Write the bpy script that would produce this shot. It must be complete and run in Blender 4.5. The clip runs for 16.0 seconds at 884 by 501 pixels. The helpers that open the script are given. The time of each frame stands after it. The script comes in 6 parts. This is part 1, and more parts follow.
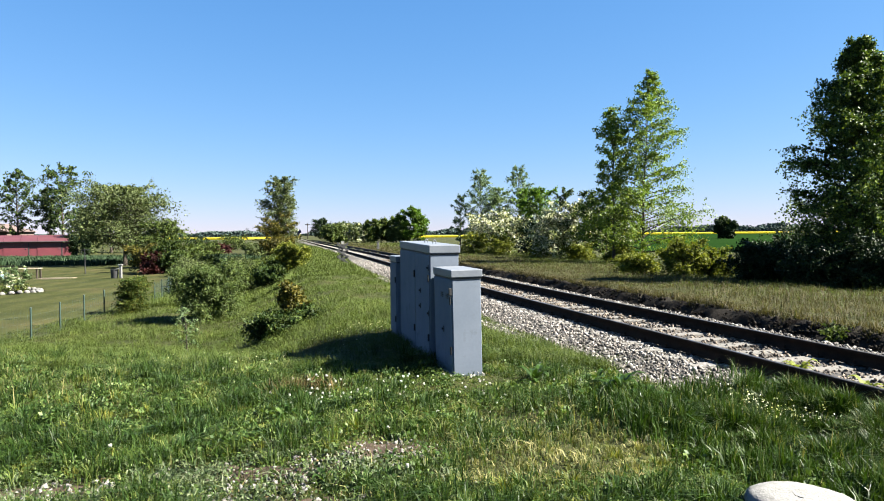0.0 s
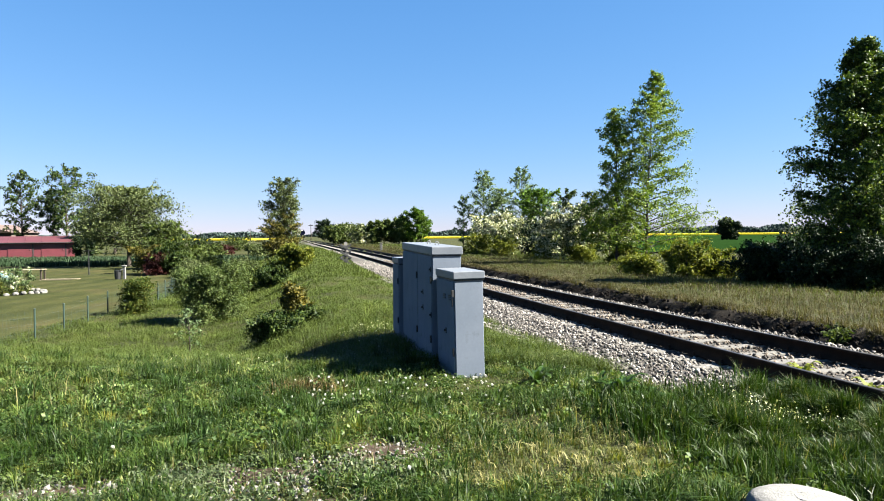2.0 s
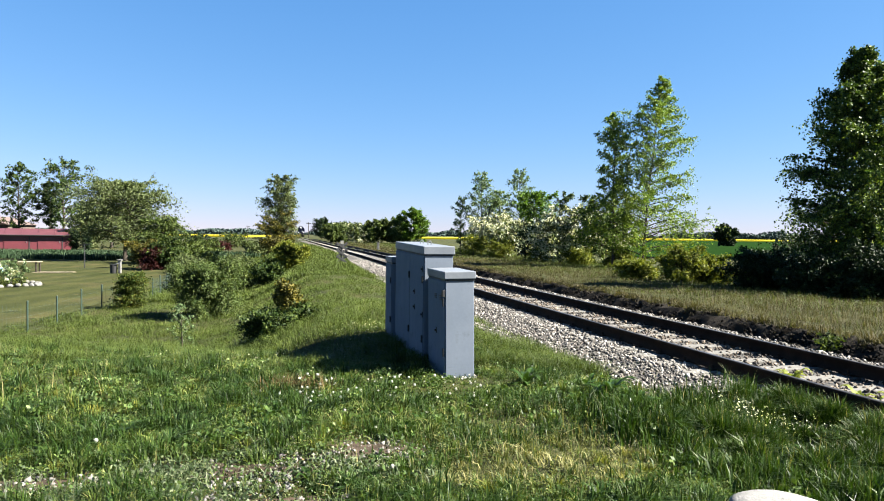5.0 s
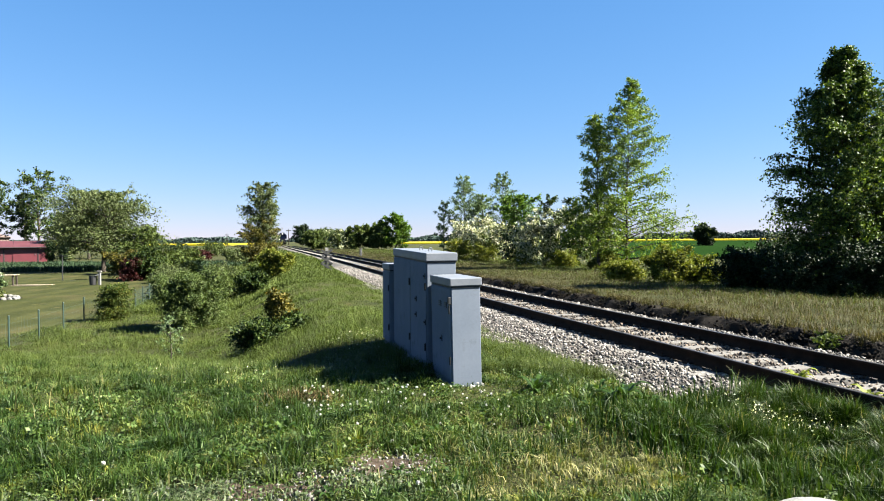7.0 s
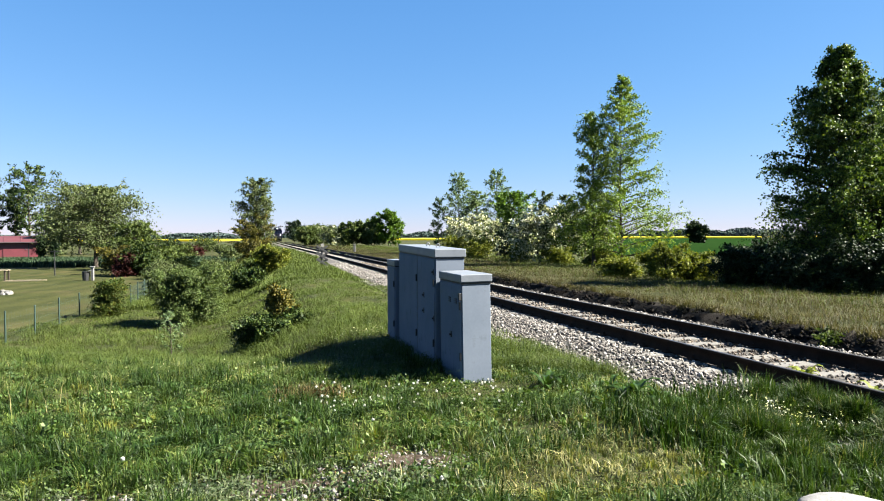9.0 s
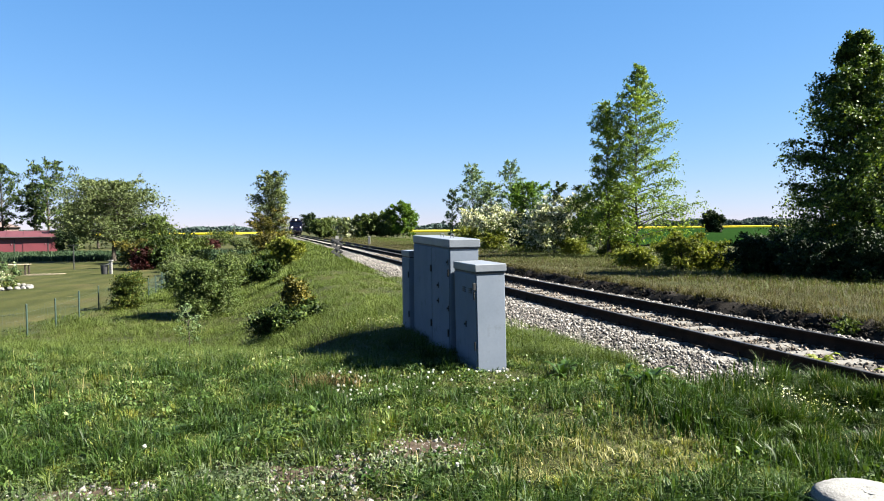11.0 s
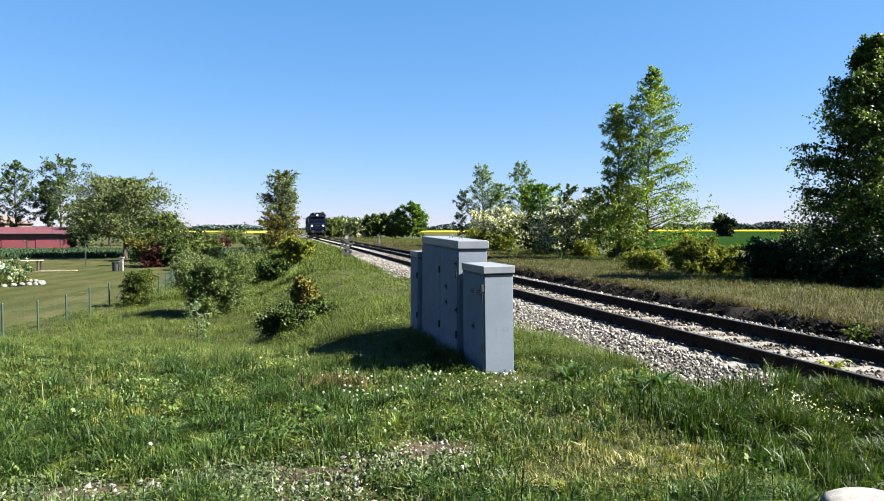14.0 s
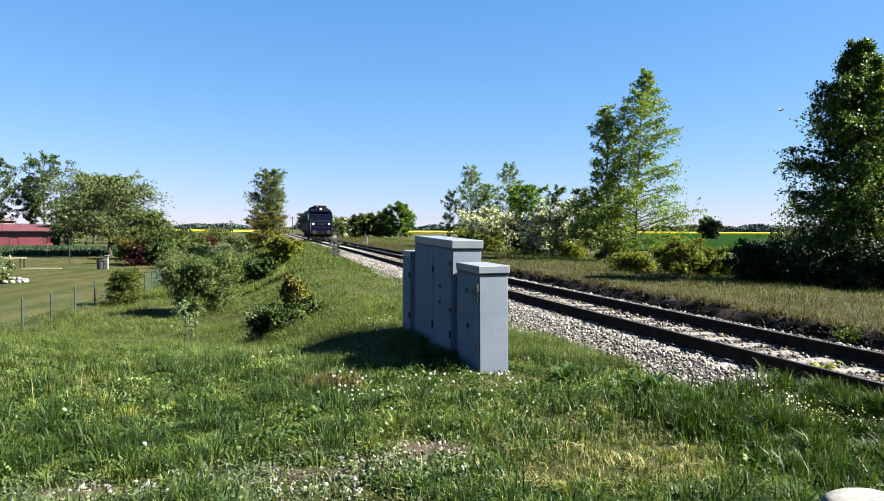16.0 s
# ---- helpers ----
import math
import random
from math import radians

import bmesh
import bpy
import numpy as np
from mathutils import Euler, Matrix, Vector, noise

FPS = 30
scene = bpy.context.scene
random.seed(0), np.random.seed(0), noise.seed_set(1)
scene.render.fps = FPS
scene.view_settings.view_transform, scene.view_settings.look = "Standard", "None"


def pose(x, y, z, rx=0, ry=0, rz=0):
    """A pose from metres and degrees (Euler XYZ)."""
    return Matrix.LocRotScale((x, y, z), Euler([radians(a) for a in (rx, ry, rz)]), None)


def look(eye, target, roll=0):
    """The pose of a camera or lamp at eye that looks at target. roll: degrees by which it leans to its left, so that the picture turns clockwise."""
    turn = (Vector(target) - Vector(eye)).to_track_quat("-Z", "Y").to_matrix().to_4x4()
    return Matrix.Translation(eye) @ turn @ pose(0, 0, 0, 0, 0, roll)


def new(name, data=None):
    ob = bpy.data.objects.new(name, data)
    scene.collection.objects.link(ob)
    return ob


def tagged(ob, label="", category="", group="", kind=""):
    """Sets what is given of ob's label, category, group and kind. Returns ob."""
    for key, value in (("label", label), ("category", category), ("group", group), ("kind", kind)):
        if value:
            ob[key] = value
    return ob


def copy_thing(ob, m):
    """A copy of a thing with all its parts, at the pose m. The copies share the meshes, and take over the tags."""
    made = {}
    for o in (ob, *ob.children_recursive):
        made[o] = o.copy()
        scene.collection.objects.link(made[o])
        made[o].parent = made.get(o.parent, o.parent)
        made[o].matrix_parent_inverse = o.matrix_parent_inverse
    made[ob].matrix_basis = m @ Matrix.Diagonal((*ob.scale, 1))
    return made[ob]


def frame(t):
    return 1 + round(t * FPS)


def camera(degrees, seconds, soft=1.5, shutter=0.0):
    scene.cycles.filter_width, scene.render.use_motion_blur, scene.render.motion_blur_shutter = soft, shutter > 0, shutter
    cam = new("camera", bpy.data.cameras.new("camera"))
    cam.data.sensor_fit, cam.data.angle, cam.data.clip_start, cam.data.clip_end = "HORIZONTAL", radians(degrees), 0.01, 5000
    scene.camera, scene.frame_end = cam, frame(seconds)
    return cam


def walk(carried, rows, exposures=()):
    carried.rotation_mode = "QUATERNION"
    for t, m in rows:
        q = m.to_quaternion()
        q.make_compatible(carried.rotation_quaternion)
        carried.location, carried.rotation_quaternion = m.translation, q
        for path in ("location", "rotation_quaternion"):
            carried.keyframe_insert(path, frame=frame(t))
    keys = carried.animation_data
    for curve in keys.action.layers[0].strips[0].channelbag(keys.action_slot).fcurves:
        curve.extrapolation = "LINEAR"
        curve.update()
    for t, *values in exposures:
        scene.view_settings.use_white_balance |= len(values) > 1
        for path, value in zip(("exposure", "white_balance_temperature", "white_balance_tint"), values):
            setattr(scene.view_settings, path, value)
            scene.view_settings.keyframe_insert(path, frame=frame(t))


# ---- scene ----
cam = camera(65.0, 16.0, soft=1.0)
PATH = [
    (0, (0.02, 0.063, 1.583), (0.018, 2.062, 1.534), -0.5),
    (0.5, (0.019, 0.066, 1.58), (0.02, 2.065, 1.535), -0.4),
    (1, (0.023, 0.069, 1.59), (0.014, 2.068, 1.542), -0.4),
    (1.5, (0.026, 0.059, 1.582), (0.018, 2.059, 1.54), -0.6),
    (2, (0.029, 0.062, 1.589), (0.018, 2.062, 1.543), -0.5),
    (2.5, (0.032, 0.071, 1.589), (0.032, 2.07, 1.538), -0.5),
    (3, (0.039, 0.063, 1.588), (0.028, 2.063, 1.55), -0.4),
    (3.5, (0.054, 0.068, 1.585), (0.03, 2.068, 1.552), -0.4),
    (4, (0.076, 0.059, 1.589), (0.051, 2.058, 1.547), -0.5),
    (4.5, (0.097, 0.067, 1.582), (0.065, 2.066, 1.525), 0.0),
    (4.7, (0.103, 0.069, 1.58), (0.092, 2.069, 1.534), 0.6),
    (6.8, (-0.152, 0.188, 1.575), (-0.102, 2.187, 1.535), -0.4),
    (7, (-0.17, 0.207, 1.598), (-0.118, 2.206, 1.567), -0.4),
    (7.5, (-0.281, 0.196, 1.589), (-0.245, 2.195, 1.573), -0.3),
    (8, (-0.397, 0.2, 1.587), (-0.29, 2.196, 1.527), -1.0),
    (8.5, (-0.386, 0.219, 1.587), (-0.254, 2.214, 1.542), -0.3),
    (9, (-0.371, 0.215, 1.594), (-0.296, 2.213, 1.553), -0.2),
    (9.5, (-0.351, 0.18, 1.58), (-0.328, 2.18, 1.587), -1.0),
    (10, (-0.367, 0.197, 1.584), (-0.326, 2.197, 1.567), -0.7),
    (10.2, (-0.366, 0.187, 1.585), (-0.325, 2.186, 1.547), -1.1),
    (12.3, (-0.38, 0.181, 1.566), (-0.362, 2.18, 1.493), 0.3),
    (12.5, (-0.372, 0.195, 1.573), (-0.362, 2.193, 1.5), -0.0),
    (13, (-0.365, 0.203, 1.572), (-0.347, 2.202, 1.507), -0.0),
    (13.5, (-0.36, 0.194, 1.575), (-0.356, 2.193, 1.515), -0.1),
    (14, (-0.358, 0.202, 1.581), (-0.352, 2.201, 1.519), 0.0),
    (14.5, (-0.342, 0.2, 1.572), (-0.326, 2.199, 1.523), 0.6),
    (15, (-0.331, 0.191, 1.562), (-0.334, 2.19, 1.502), 0.8),
    (15.5, (-0.375, 0.206, 1.576), (-0.368, 2.205, 1.519), 0.2),
    (16, (-0.448, 0.232, 1.571), (-0.404, 2.23, 1.51), 0.4),
]
walk(cam, [(t, look(eye, target, roll)) for t, eye, target, roll in PATH])

# ---- world, sun, exposure ----
world = bpy.data.worlds.new("sky_world")
scene.world = world
world.use_nodes = True
wn = world.node_tree
sky = wn.nodes.new("ShaderNodeTexSky")
sky.sky_type = "NISHITA"
sky.sun_disc = False
sky.sun_elevation = radians(39.7)
sky.sun_rotation = radians(96)
sky.altitude = 0
sky.air_density = 1.0
sky.dust_density = 0.0
sky.ozone_density = 6.0
# clear spring sky: lavender towards the horizon, blue overhead
split = wn.nodes.new("ShaderNodeSeparateColor")
merge = wn.nodes.new("ShaderNodeCombineColor")
wn.links.new(sky.outputs[0], split.inputs[0])
for k, (power, gain) in enumerate(((0.97, 0.132), (0.66, 0.232), (0.50, 0.400))):
    curve, level = wn.nodes.new("ShaderNodeMath"), wn.nodes.new("ShaderNodeMath")
    curve.operation, level.operation = "POWER", "MULTIPLY"
    curve.inputs[1].default_value, level.inputs[1].default_value = power, gain
    wn.links.new(split.outputs[k], curve.inputs[0])
    wn.links.new(curve.outputs[0], level.inputs[0])
    wn.links.new(level.outputs[0], merge.inputs[k])
wn.links.new(merge.outputs[0], wn.nodes["Background"].inputs[0])
wn.nodes["Background"].inputs[1].default_value = 0.115

sun_data = bpy.data.lights.new("sun", "SUN")
sun_data.energy, sun_data.angle, sun_data.color = 5.0, radians(0.53), (1.0, 0.94, 0.82)
sun = new("sun", sun_data)
sun.matrix_world = look((30, 2, 28), (30 - 1.68, 2 + 0.18, 28 - 1.42))
scene.view_settings.exposure = 3.15
scene.view_settings.use_white_balance = True
scene.view_settings.white_balance_temperature = 6350
scene.view_settings.white_balance_tint = 10

# ---- track frame and terrain ----
HEAD = radians(13.57)
DX, DY = -math.sin(HEAD), math.cos(HEAD)
NX, NY = math.cos(HEAD), math.sin(HEAD)
RAIL_Z = 0.05


def smooth(a, b, v):
    t = np.clip((v - a) / (b - a), 0.0, 1.0)
    return t * t * (3 - 2 * t)


def track_perp(s):
    s = np.asarray(s, float)
    return 6.45 + 4e-5 * np.maximum(0.0, s - 20.0) ** 2 + 0.6 * smooth(12.0, 66.0, s)


def track_point(s, q=0.0):
    p = float(track_perp(s)) + q
    return (DX * s + NX * p, DY * s + NY * p)


def track_coords(x, y):
    s = DX * x + DY * y
    return s, NX * x + NY * y - track_perp(s)


def ground_z(x, y):
    """Height of the bare ground at arrays x, y."""
    x, y = np.asarray(x, float), np.asarray(y, float)
    s, q = track_coords(x, y)
    low = -1.2 + 0.35 * smooth(45, 160, y)
    bank = smooth(-8.3, -4.7, q)
    bank = np.maximum(bank, 1 - smooth(7.0, 17.0, y + 0.25 * np.minimum(0.0, x + 3)))
    z = low + (0.0 - low) * bank
    z = z - 0.15 * smooth(-3.6, -2.4, q) - 0.22 * smooth(-2.45, -2.1, q) * (1 - smooth(2.2, 3.2, q))
    z = np.where(q > 1.9, -0.40 + 0.40 * smooth(2.25, 2.6, q) - 0.12 * smooth(5, 13, q) - 0.25 * smooth(13, 40, q), z)
    wob = 0.035 * np.sin(1.9 * x + 0.7 * y) * np.sin(1.3 * y - 0.6 * x) + 0.02 * np.sin(4.1 * x + 1) * np.sin(3.7 * y)
    return z + wob * (np.abs(q) > 3.0)


def gz(x, y):
    return float(ground_z(x, y))


# ---- materials ----
def nodes_of(name):
    m = bpy.data.materials.new(name)
    m.use_nodes = True
    nt = m.node_tree
    return m, nt, nt.nodes["Principled BSDF"]


def ramp_node(nt, stops):
    r = nt.nodes.new("ShaderNodeValToRGB")
    el = r.color_ramp.elements
    el[0].position, el[0].color = stops[0][0], (*stops[0][1], 1)
    el[1].position, el[1].color = stops[-1][0], (*stops[-1][1], 1)
    for p, c in stops[1:-1]:
        e = el.new(p)
        e.color = (*c, 1)
    return r


def noise_node(nt, scale, detail=4.0, rough=0.55):
    c = nt.nodes.new("ShaderNodeTexCoord")
    n = nt.nodes.new("ShaderNodeTexNoise")
    n.inputs["Scale"].default_value = scale
    n.inputs["Detail"].default_value = detail
    n.inputs["Roughness"].default_value = rough
    nt.links.new(c.outputs["Object"], n.inputs["Vector"])
    return n


def mixc(nt, fac, a, b, kind="MIX"):
    m = nt.nodes.new("ShaderNodeMix")
    m.data_type, m.blend_type = "RGBA", kind
    for sock, v in ((m.inputs[0], fac), (m.inputs[6], a), (m.inputs[7], b)):
        if isinstance(v, (int, float)):
            sock.default_value = v
        elif isinstance(v, tuple):
            sock.default_value = (*v, 1)
        else:
            nt.links.new(v, sock)
    return m.outputs[2]


def bump_on(nt, bsdf, height, strength=0.3, dist=0.01):
    b = nt.nodes.new("ShaderNodeBump")
    b.inputs["Strength"].default_value = strength
    b.inputs["Distance"].default_value = dist
    nt.links.new(height, b.inputs["Height"])
    nt.links.new(b.outputs[0], bsdf.inputs["Normal"])


def surface(name, dark, light, scale=6.0, fine=60.0, rough=0.7, metal=0.0, bump=0.25, dist=0.004, stain=None, spec=0.5, grain=0.2):
    """A two-scale worn surface."""
    m, nt, b = nodes_of(name)
    big, small = noise_node(nt, scale), noise_node(nt, fine, 3.0)
    r = ramp_node(nt, [(0.3, dark), (0.7, light)])
    nt.links.new(big.outputs["Fac"], r.inputs[0])
    g = ramp_node(nt, [(0.3, (1 - grain * 1.4,) * 3), (0.7, (1 + grain * 0.6,) * 3)])
    nt.links.new(small.outputs["Fac"], g.inputs[0])
    col = mixc(nt, 1.0, r.outputs[0], g.outputs[0], "MULTIPLY")
    if stain:
        sn = noise_node(nt, scale * 2.3, 6.0, 0.7)
        sr = ramp_node(nt, [(0.56, (0, 0, 0)), (0.68, (1, 1, 1))])
        nt.links.new(sn.outputs["Fac"], sr.inputs[0])
        col = mixc(nt, sr.outputs[0], col, stain)
    nt.links.new(col, b.inputs["Base Color"])
    b.inputs["Roughness"].default_value, b.inputs["Metallic"].default_value = rough, metal
    b.inputs["Specular IOR Level"].default_value = spec
    bump_on(nt, b, small.outputs["Fac"], bump, dist)
    return m


def foliage(name, stops, glow=0.35, rough=0.55, patch=0.6, spread=1.0):
    """Leaves or blades: colour by piece and by patch, with light coming through."""
    m, nt, b = nodes_of(name)
    geo = nt.nodes.new("ShaderNodeNewGeometry")
    r = ramp_node(nt, stops)
    nt.links.new(geo.outputs["Random Per Island"], r.inputs[0])
    n = noise_node(nt, patch, 3.0)
    g = ramp_node(nt, [(0.3, (1 - 0.32 * spread, 1 - 0.28 * spread, 1 - 0.38 * spread)), (0.7, (1 + 0.25 * spread, 1 + 0.2 * spread, 1 + 0.2 * spread))])
    nt.links.new(n.outputs["Fac"], g.inputs[0])
    n2 = noise_node(nt, patch * 6.5, 3.0, 0.6)
    g2 = ramp_node(nt, [(0.36, (0.55, 0.60, 0.55)), (0.64, (1.32, 1.28, 1.2))])
    nt.links.new(n2.outputs["Fac"], g2.inputs[0])
    col = mixc(nt, 1.0, mixc(nt, 1.0, r.outputs[0], g.outputs[0], "MULTIPLY"), g2.outputs[0], "MULTIPLY")
    nt.links.new(col, b.inputs["Base Color"])
    b.inputs["Roughness"].default_value = rough
    b.inputs["Specular IOR Level"].default_value = 0.1
    t = nt.nodes.new("ShaderNodeBsdfTranslucent")
    tc = mixc(nt, 1.0, col, (1.3, 1.35, 0.55), "MULTIPLY")
    nt.links.new(tc, t.inputs[0])
    mx = nt.nodes.new("ShaderNodeMixShader")
    mx.inputs[0].default_value = glow
    nt.links.new(b.outputs[0], mx.inputs[1])
    nt.links.new(t.outputs[0], mx.inputs[2])
    nt.links.new(mx.outputs[0], nt.nodes["Material Output"].inputs[0])
    return m


def flat(name, c, rough=0.6, metal=0.0, emit=0.0):
    m, nt, b = nodes_of(name)
    b.inputs["Base Color"].default_value = (*c, 1)
    b.inputs["Roughness"].default_value, b.inputs["Metallic"].default_value = rough, metal
    if emit:
        b.inputs["Emission Color"].default_value = (*c, 1)
        b.inputs["Emission Strength"].default_value = emit
    return m


def ground_material():
    m, nt, b = nodes_of("meadow_ground")
    big, mid, fine = noise_node(nt, 0.35, 5.0), noise_node(nt, 2.2, 5.0, 0.65), noise_node(nt, 28.0, 4.0, 0.7)
    r1 = ramp_node(nt, [(0.32, (0.0128, 0.0162, 0.00522)), (0.55, (0.0267, 0.029, 0.00986)), (0.75, (0.0493, 0.0435, 0.0174))])
    nt.links.new(mid.outputs["Fac"], r1.inputs[0])
    r2 = ramp_node(nt, [(0.35, (0.75, 0.85, 0.7)), (0.7, (1.3, 1.2, 1.0))])
    nt.links.new(big.outputs["Fac"], r2.inputs[0])
    r3 = ramp_node(nt, [(0.3, (0.45, 0.45, 0.42)), (0.72, (1.35, 1.35, 1.3))])
    nt.links.new(fine.outputs["Fac"], r3.inputs[0])
    col = mixc(nt, 1.0, r1.outputs[0], r2.outputs[0], "MULTIPLY")
    col = mixc(nt, 1.0, col, r3.outputs[0], "MULTIPLY")
    nt.links.new(col, b.inputs["Base Color"])
    b.inputs["Roughness"].default_value = 0.95
    b.inputs["Specular IOR Level"].default_value = 0.1
    bump_on(nt, b, fine.outputs["Fac"], 0.8, 0.05)
    return m


def lawn_material():
    m, nt, b = nodes_of("mown_lawn")
    c = nt.nodes.new("ShaderNodeTexCoord")
    w = nt.nodes.new("ShaderNodeTexWave")
    w.inputs["Scale"].default_value = 0.16
    w.inputs["Distortion"].default_value = 5.0
    w.inputs["Detail"].default_value = 3.0
    w.inputs["Detail Scale"].default_value = 0.6
    nt.links.new(c.outputs["Object"], w.inputs["Vector"])
    big, fine = noise_node(nt, 0.3, 5.0, 0.6), noise_node(nt, 7.0, 5.0, 0.7)
    r1 = ramp_node(nt, [(0.3, (0.0175, 0.0214, 0.00647)), (0.55, (0.0257, 0.0279, 0.00969)), (0.75, (0.0419, 0.0355, 0.017))])
    nt.links.new(big.outputs["Fac"], r1.inputs[0])
    r2 = ramp_node(nt, [(0.2, (0.84, 0.86, 0.82)), (0.8, (1.1, 1.08, 1.05))])
    nt.links.new(w.outputs["Fac"], r2.inputs[0])
    r3 = ramp_node(nt, [(0.3, (0.7, 0.72, 0.66)), (0.7, (1.2, 1.18, 1.15))])
    nt.links.new(fine.outputs["Fac"], r3.inputs[0])
    col = mixc(nt, 1.0, mixc(nt, 1.0, r1.outputs[0], r2.outputs[0], "MULTIPLY"), r3.outputs[0], "MULTIPLY")
    nt.links.new(col, b.inputs["Base Color"])
    b.inputs["Roughness"].default_value = 0.95
    b.inputs["Specular IOR Level"].default_value = 0.05
    bump_on(nt, b, fine.outputs["Fac"], 0.7, 0.04)
    return m


def ballast_material(name, loose, brown=False):
    m, nt, b = nodes_of(name)
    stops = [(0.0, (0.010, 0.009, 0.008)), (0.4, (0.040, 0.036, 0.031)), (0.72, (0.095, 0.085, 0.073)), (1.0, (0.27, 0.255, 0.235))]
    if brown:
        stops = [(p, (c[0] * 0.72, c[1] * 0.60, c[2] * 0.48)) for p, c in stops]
    # bed: stone colours darkened to paint the shade in the gaps between stones
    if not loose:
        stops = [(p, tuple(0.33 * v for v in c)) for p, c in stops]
    r = ramp_node(nt, stops)
    fine = noise_node(nt, 45.0, 4.0, 0.7)
    if loose:
        geo = nt.nodes.new("ShaderNodeNewGeometry")
        nt.links.new(geo.outputs["Random Per Island"], r.inputs[0])
    else:
        c = nt.nodes.new("ShaderNodeTexCoord")
        v = nt.nodes.new("ShaderNodeTexVoronoi")
        v.inputs["Scale"].default_value = 18.0
        nt.links.new(c.outputs["Object"], v.inputs["Vector"])
        sep = nt.nodes.new("ShaderNodeSeparateColor")
        nt.links.new(v.outputs["Color"], sep.inputs[0])
        nt.links.new(sep.outputs[0], r.inputs[0])
    g = ramp_node(nt, [(0.3, (0.7, 0.68, 0.66)), (0.7, (1.15, 1.15, 1.15))])
    nt.links.new(fine.outputs["Fac"], g.inputs[0])
    col = mixc(nt, 1.0, r.outputs[0], g.outputs[0], "MULTIPLY")
    nt.links.new(col, b.inputs["Base Color"])
    b.inputs["Roughness"].default_value = 0.9
    bump_on(nt, b, fine.outputs["Fac"], 0.6, 0.01)
    return m


M_GROUND = ground_material()
M_LAWN = lawn_material()
M_WHEAT = surface("young_wheat", (0.00536, 0.0146, 0.00341), (0.00828, 0.0209, 0.00536), 0.02, 1.5, 1.0, 0, 0.6, 0.1, spec=0.0)
M_RAPE = surface("rape_blossom", (0.248, 0.2, 0.0039), (0.319, 0.264, 0.0078), 0.03, 1.0, 0.9, 0, 0.6, 0.1, spec=0.1)
M_DIRT = surface("bare_earth", (0.0146, 0.0102, 0.00682), (0.0463, 0.0341, 0.0244), 9.0, 60.0, 0.95, 0, 0.8, 0.01, spec=0.1)
M_EARTH = surface("dark_earth", (0.00536, 0.00438, 0.00341), (0.0141, 0.0112, 0.0078), 2.0, 25.0, 0.95, 0, 0.8, 0.02, spec=0.1)
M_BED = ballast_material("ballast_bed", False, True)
M_STONE = ballast_material("ballast_stone", True)
M_STONE_RUST = ballast_material("rusty_ballast_stone", True, True)
M_RAIL = surface("rail_steel", (0.009, 0.006, 0.004), (0.024, 0.015, 0.010), 5.0, 60.0, 0.9, 0.0, 0.3, 0.002, spec=0.08)
M_RAILTOP = surface("rail_head", (0.0477, 0.0438, 0.04), (0.0874, 0.0838, 0.0799), 3.0, 40.0, 0.4, 0.8, 0.05, 0.001)
M_SLEEPER = surface("sleeper_concrete", (0.0456, 0.0421, 0.0365), (0.0806, 0.0756, 0.0683), 4.0, 50.0, 0.9, 0, 0.5, 0.004, stain=(0.04, 0.0274, 0.02))
M_CAB = surface("cabinet_paint", (0.084, 0.101, 0.127), (0.105, 0.122, 0.15), 2.2, 35.0, 0.75, 0.0, 0.08, 0.001, stain=(0.0791, 0.0928, 0.11), grain=0.03, spec=0.06)
M_CABLID = surface("cabinet_lid_paint", (0.075, 0.085, 0.1), (0.098, 0.108, 0.125), 3.0, 40.0, 0.5, 0.0, 0.1, 0.001, stain=(0.06, 0.068, 0.078), grain=0.06)
M_CABDARK = surface("dark_fitting", (0.0056, 0.0063, 0.00735), (0.0129, 0.0136, 0.0143), 8.0, 70.0, 0.6, 0.2, 0.2, 0.001)
M_CONC = surface("foundation_concrete", (0.0785, 0.0755, 0.0696), (0.118, 0.114, 0.106), 5.0, 50.0, 0.9, 0, 0.5, 0.004)
M_WHITE = surface("whitewashed_concrete", (0.0833, 0.0818, 0.0765), (0.125, 0.122, 0.117), 9.0, 70.0, 0.85, 0, 0.9, 0.006, stain=(0.059, 0.0555, 0.0507))
M_STEEL = surface("galvanised", (0.139, 0.144, 0.148), (0.2, 0.203, 0.207), 8.0, 80.0, 0.45, 0.7, 0.1, 0.001)
M_BARK = surface("bark", (0.0181, 0.0141, 0.0102), (0.0438, 0.036, 0.0278), 6.0, 40.0, 0.9, 0, 0.7, 0.01, spec=0.2)
M_FENCE = flat("green_fence_paint", (0.005, 0.019, 0.013), 0.6)

GREEN_BIRCH = foliage("birch_leaf", [(0.0, (0.0484, 0.0828, 0.00981)), (0.5, (0.0828, 0.13, 0.0181)), (1.0, (0.136, 0.169, 0.0287))], 0.27)
GREEN_ALDER = foliage("alder_leaf", [(0.0, (0.00754, 0.0174, 0.00464)), (0.55, (0.0174, 0.0331, 0.00696)), (1.0, (0.0493, 0.0667, 0.0128))], 0.14)
GREEN_LIME = foliage("lime_leaf", [(0.0, (0.01, 0.025, 0.00625)), (0.55, (0.0325, 0.0575, 0.0125)), (1.0, (0.112, 0.15, 0.0275))], 0.2)
GREEN_PALE = foliage("poplar_leaf", [(0.0, (0.042, 0.068, 0.034)), (0.5, (0.075, 0.11, 0.052)), (1.0, (0.115, 0.155, 0.085))], 0.27)
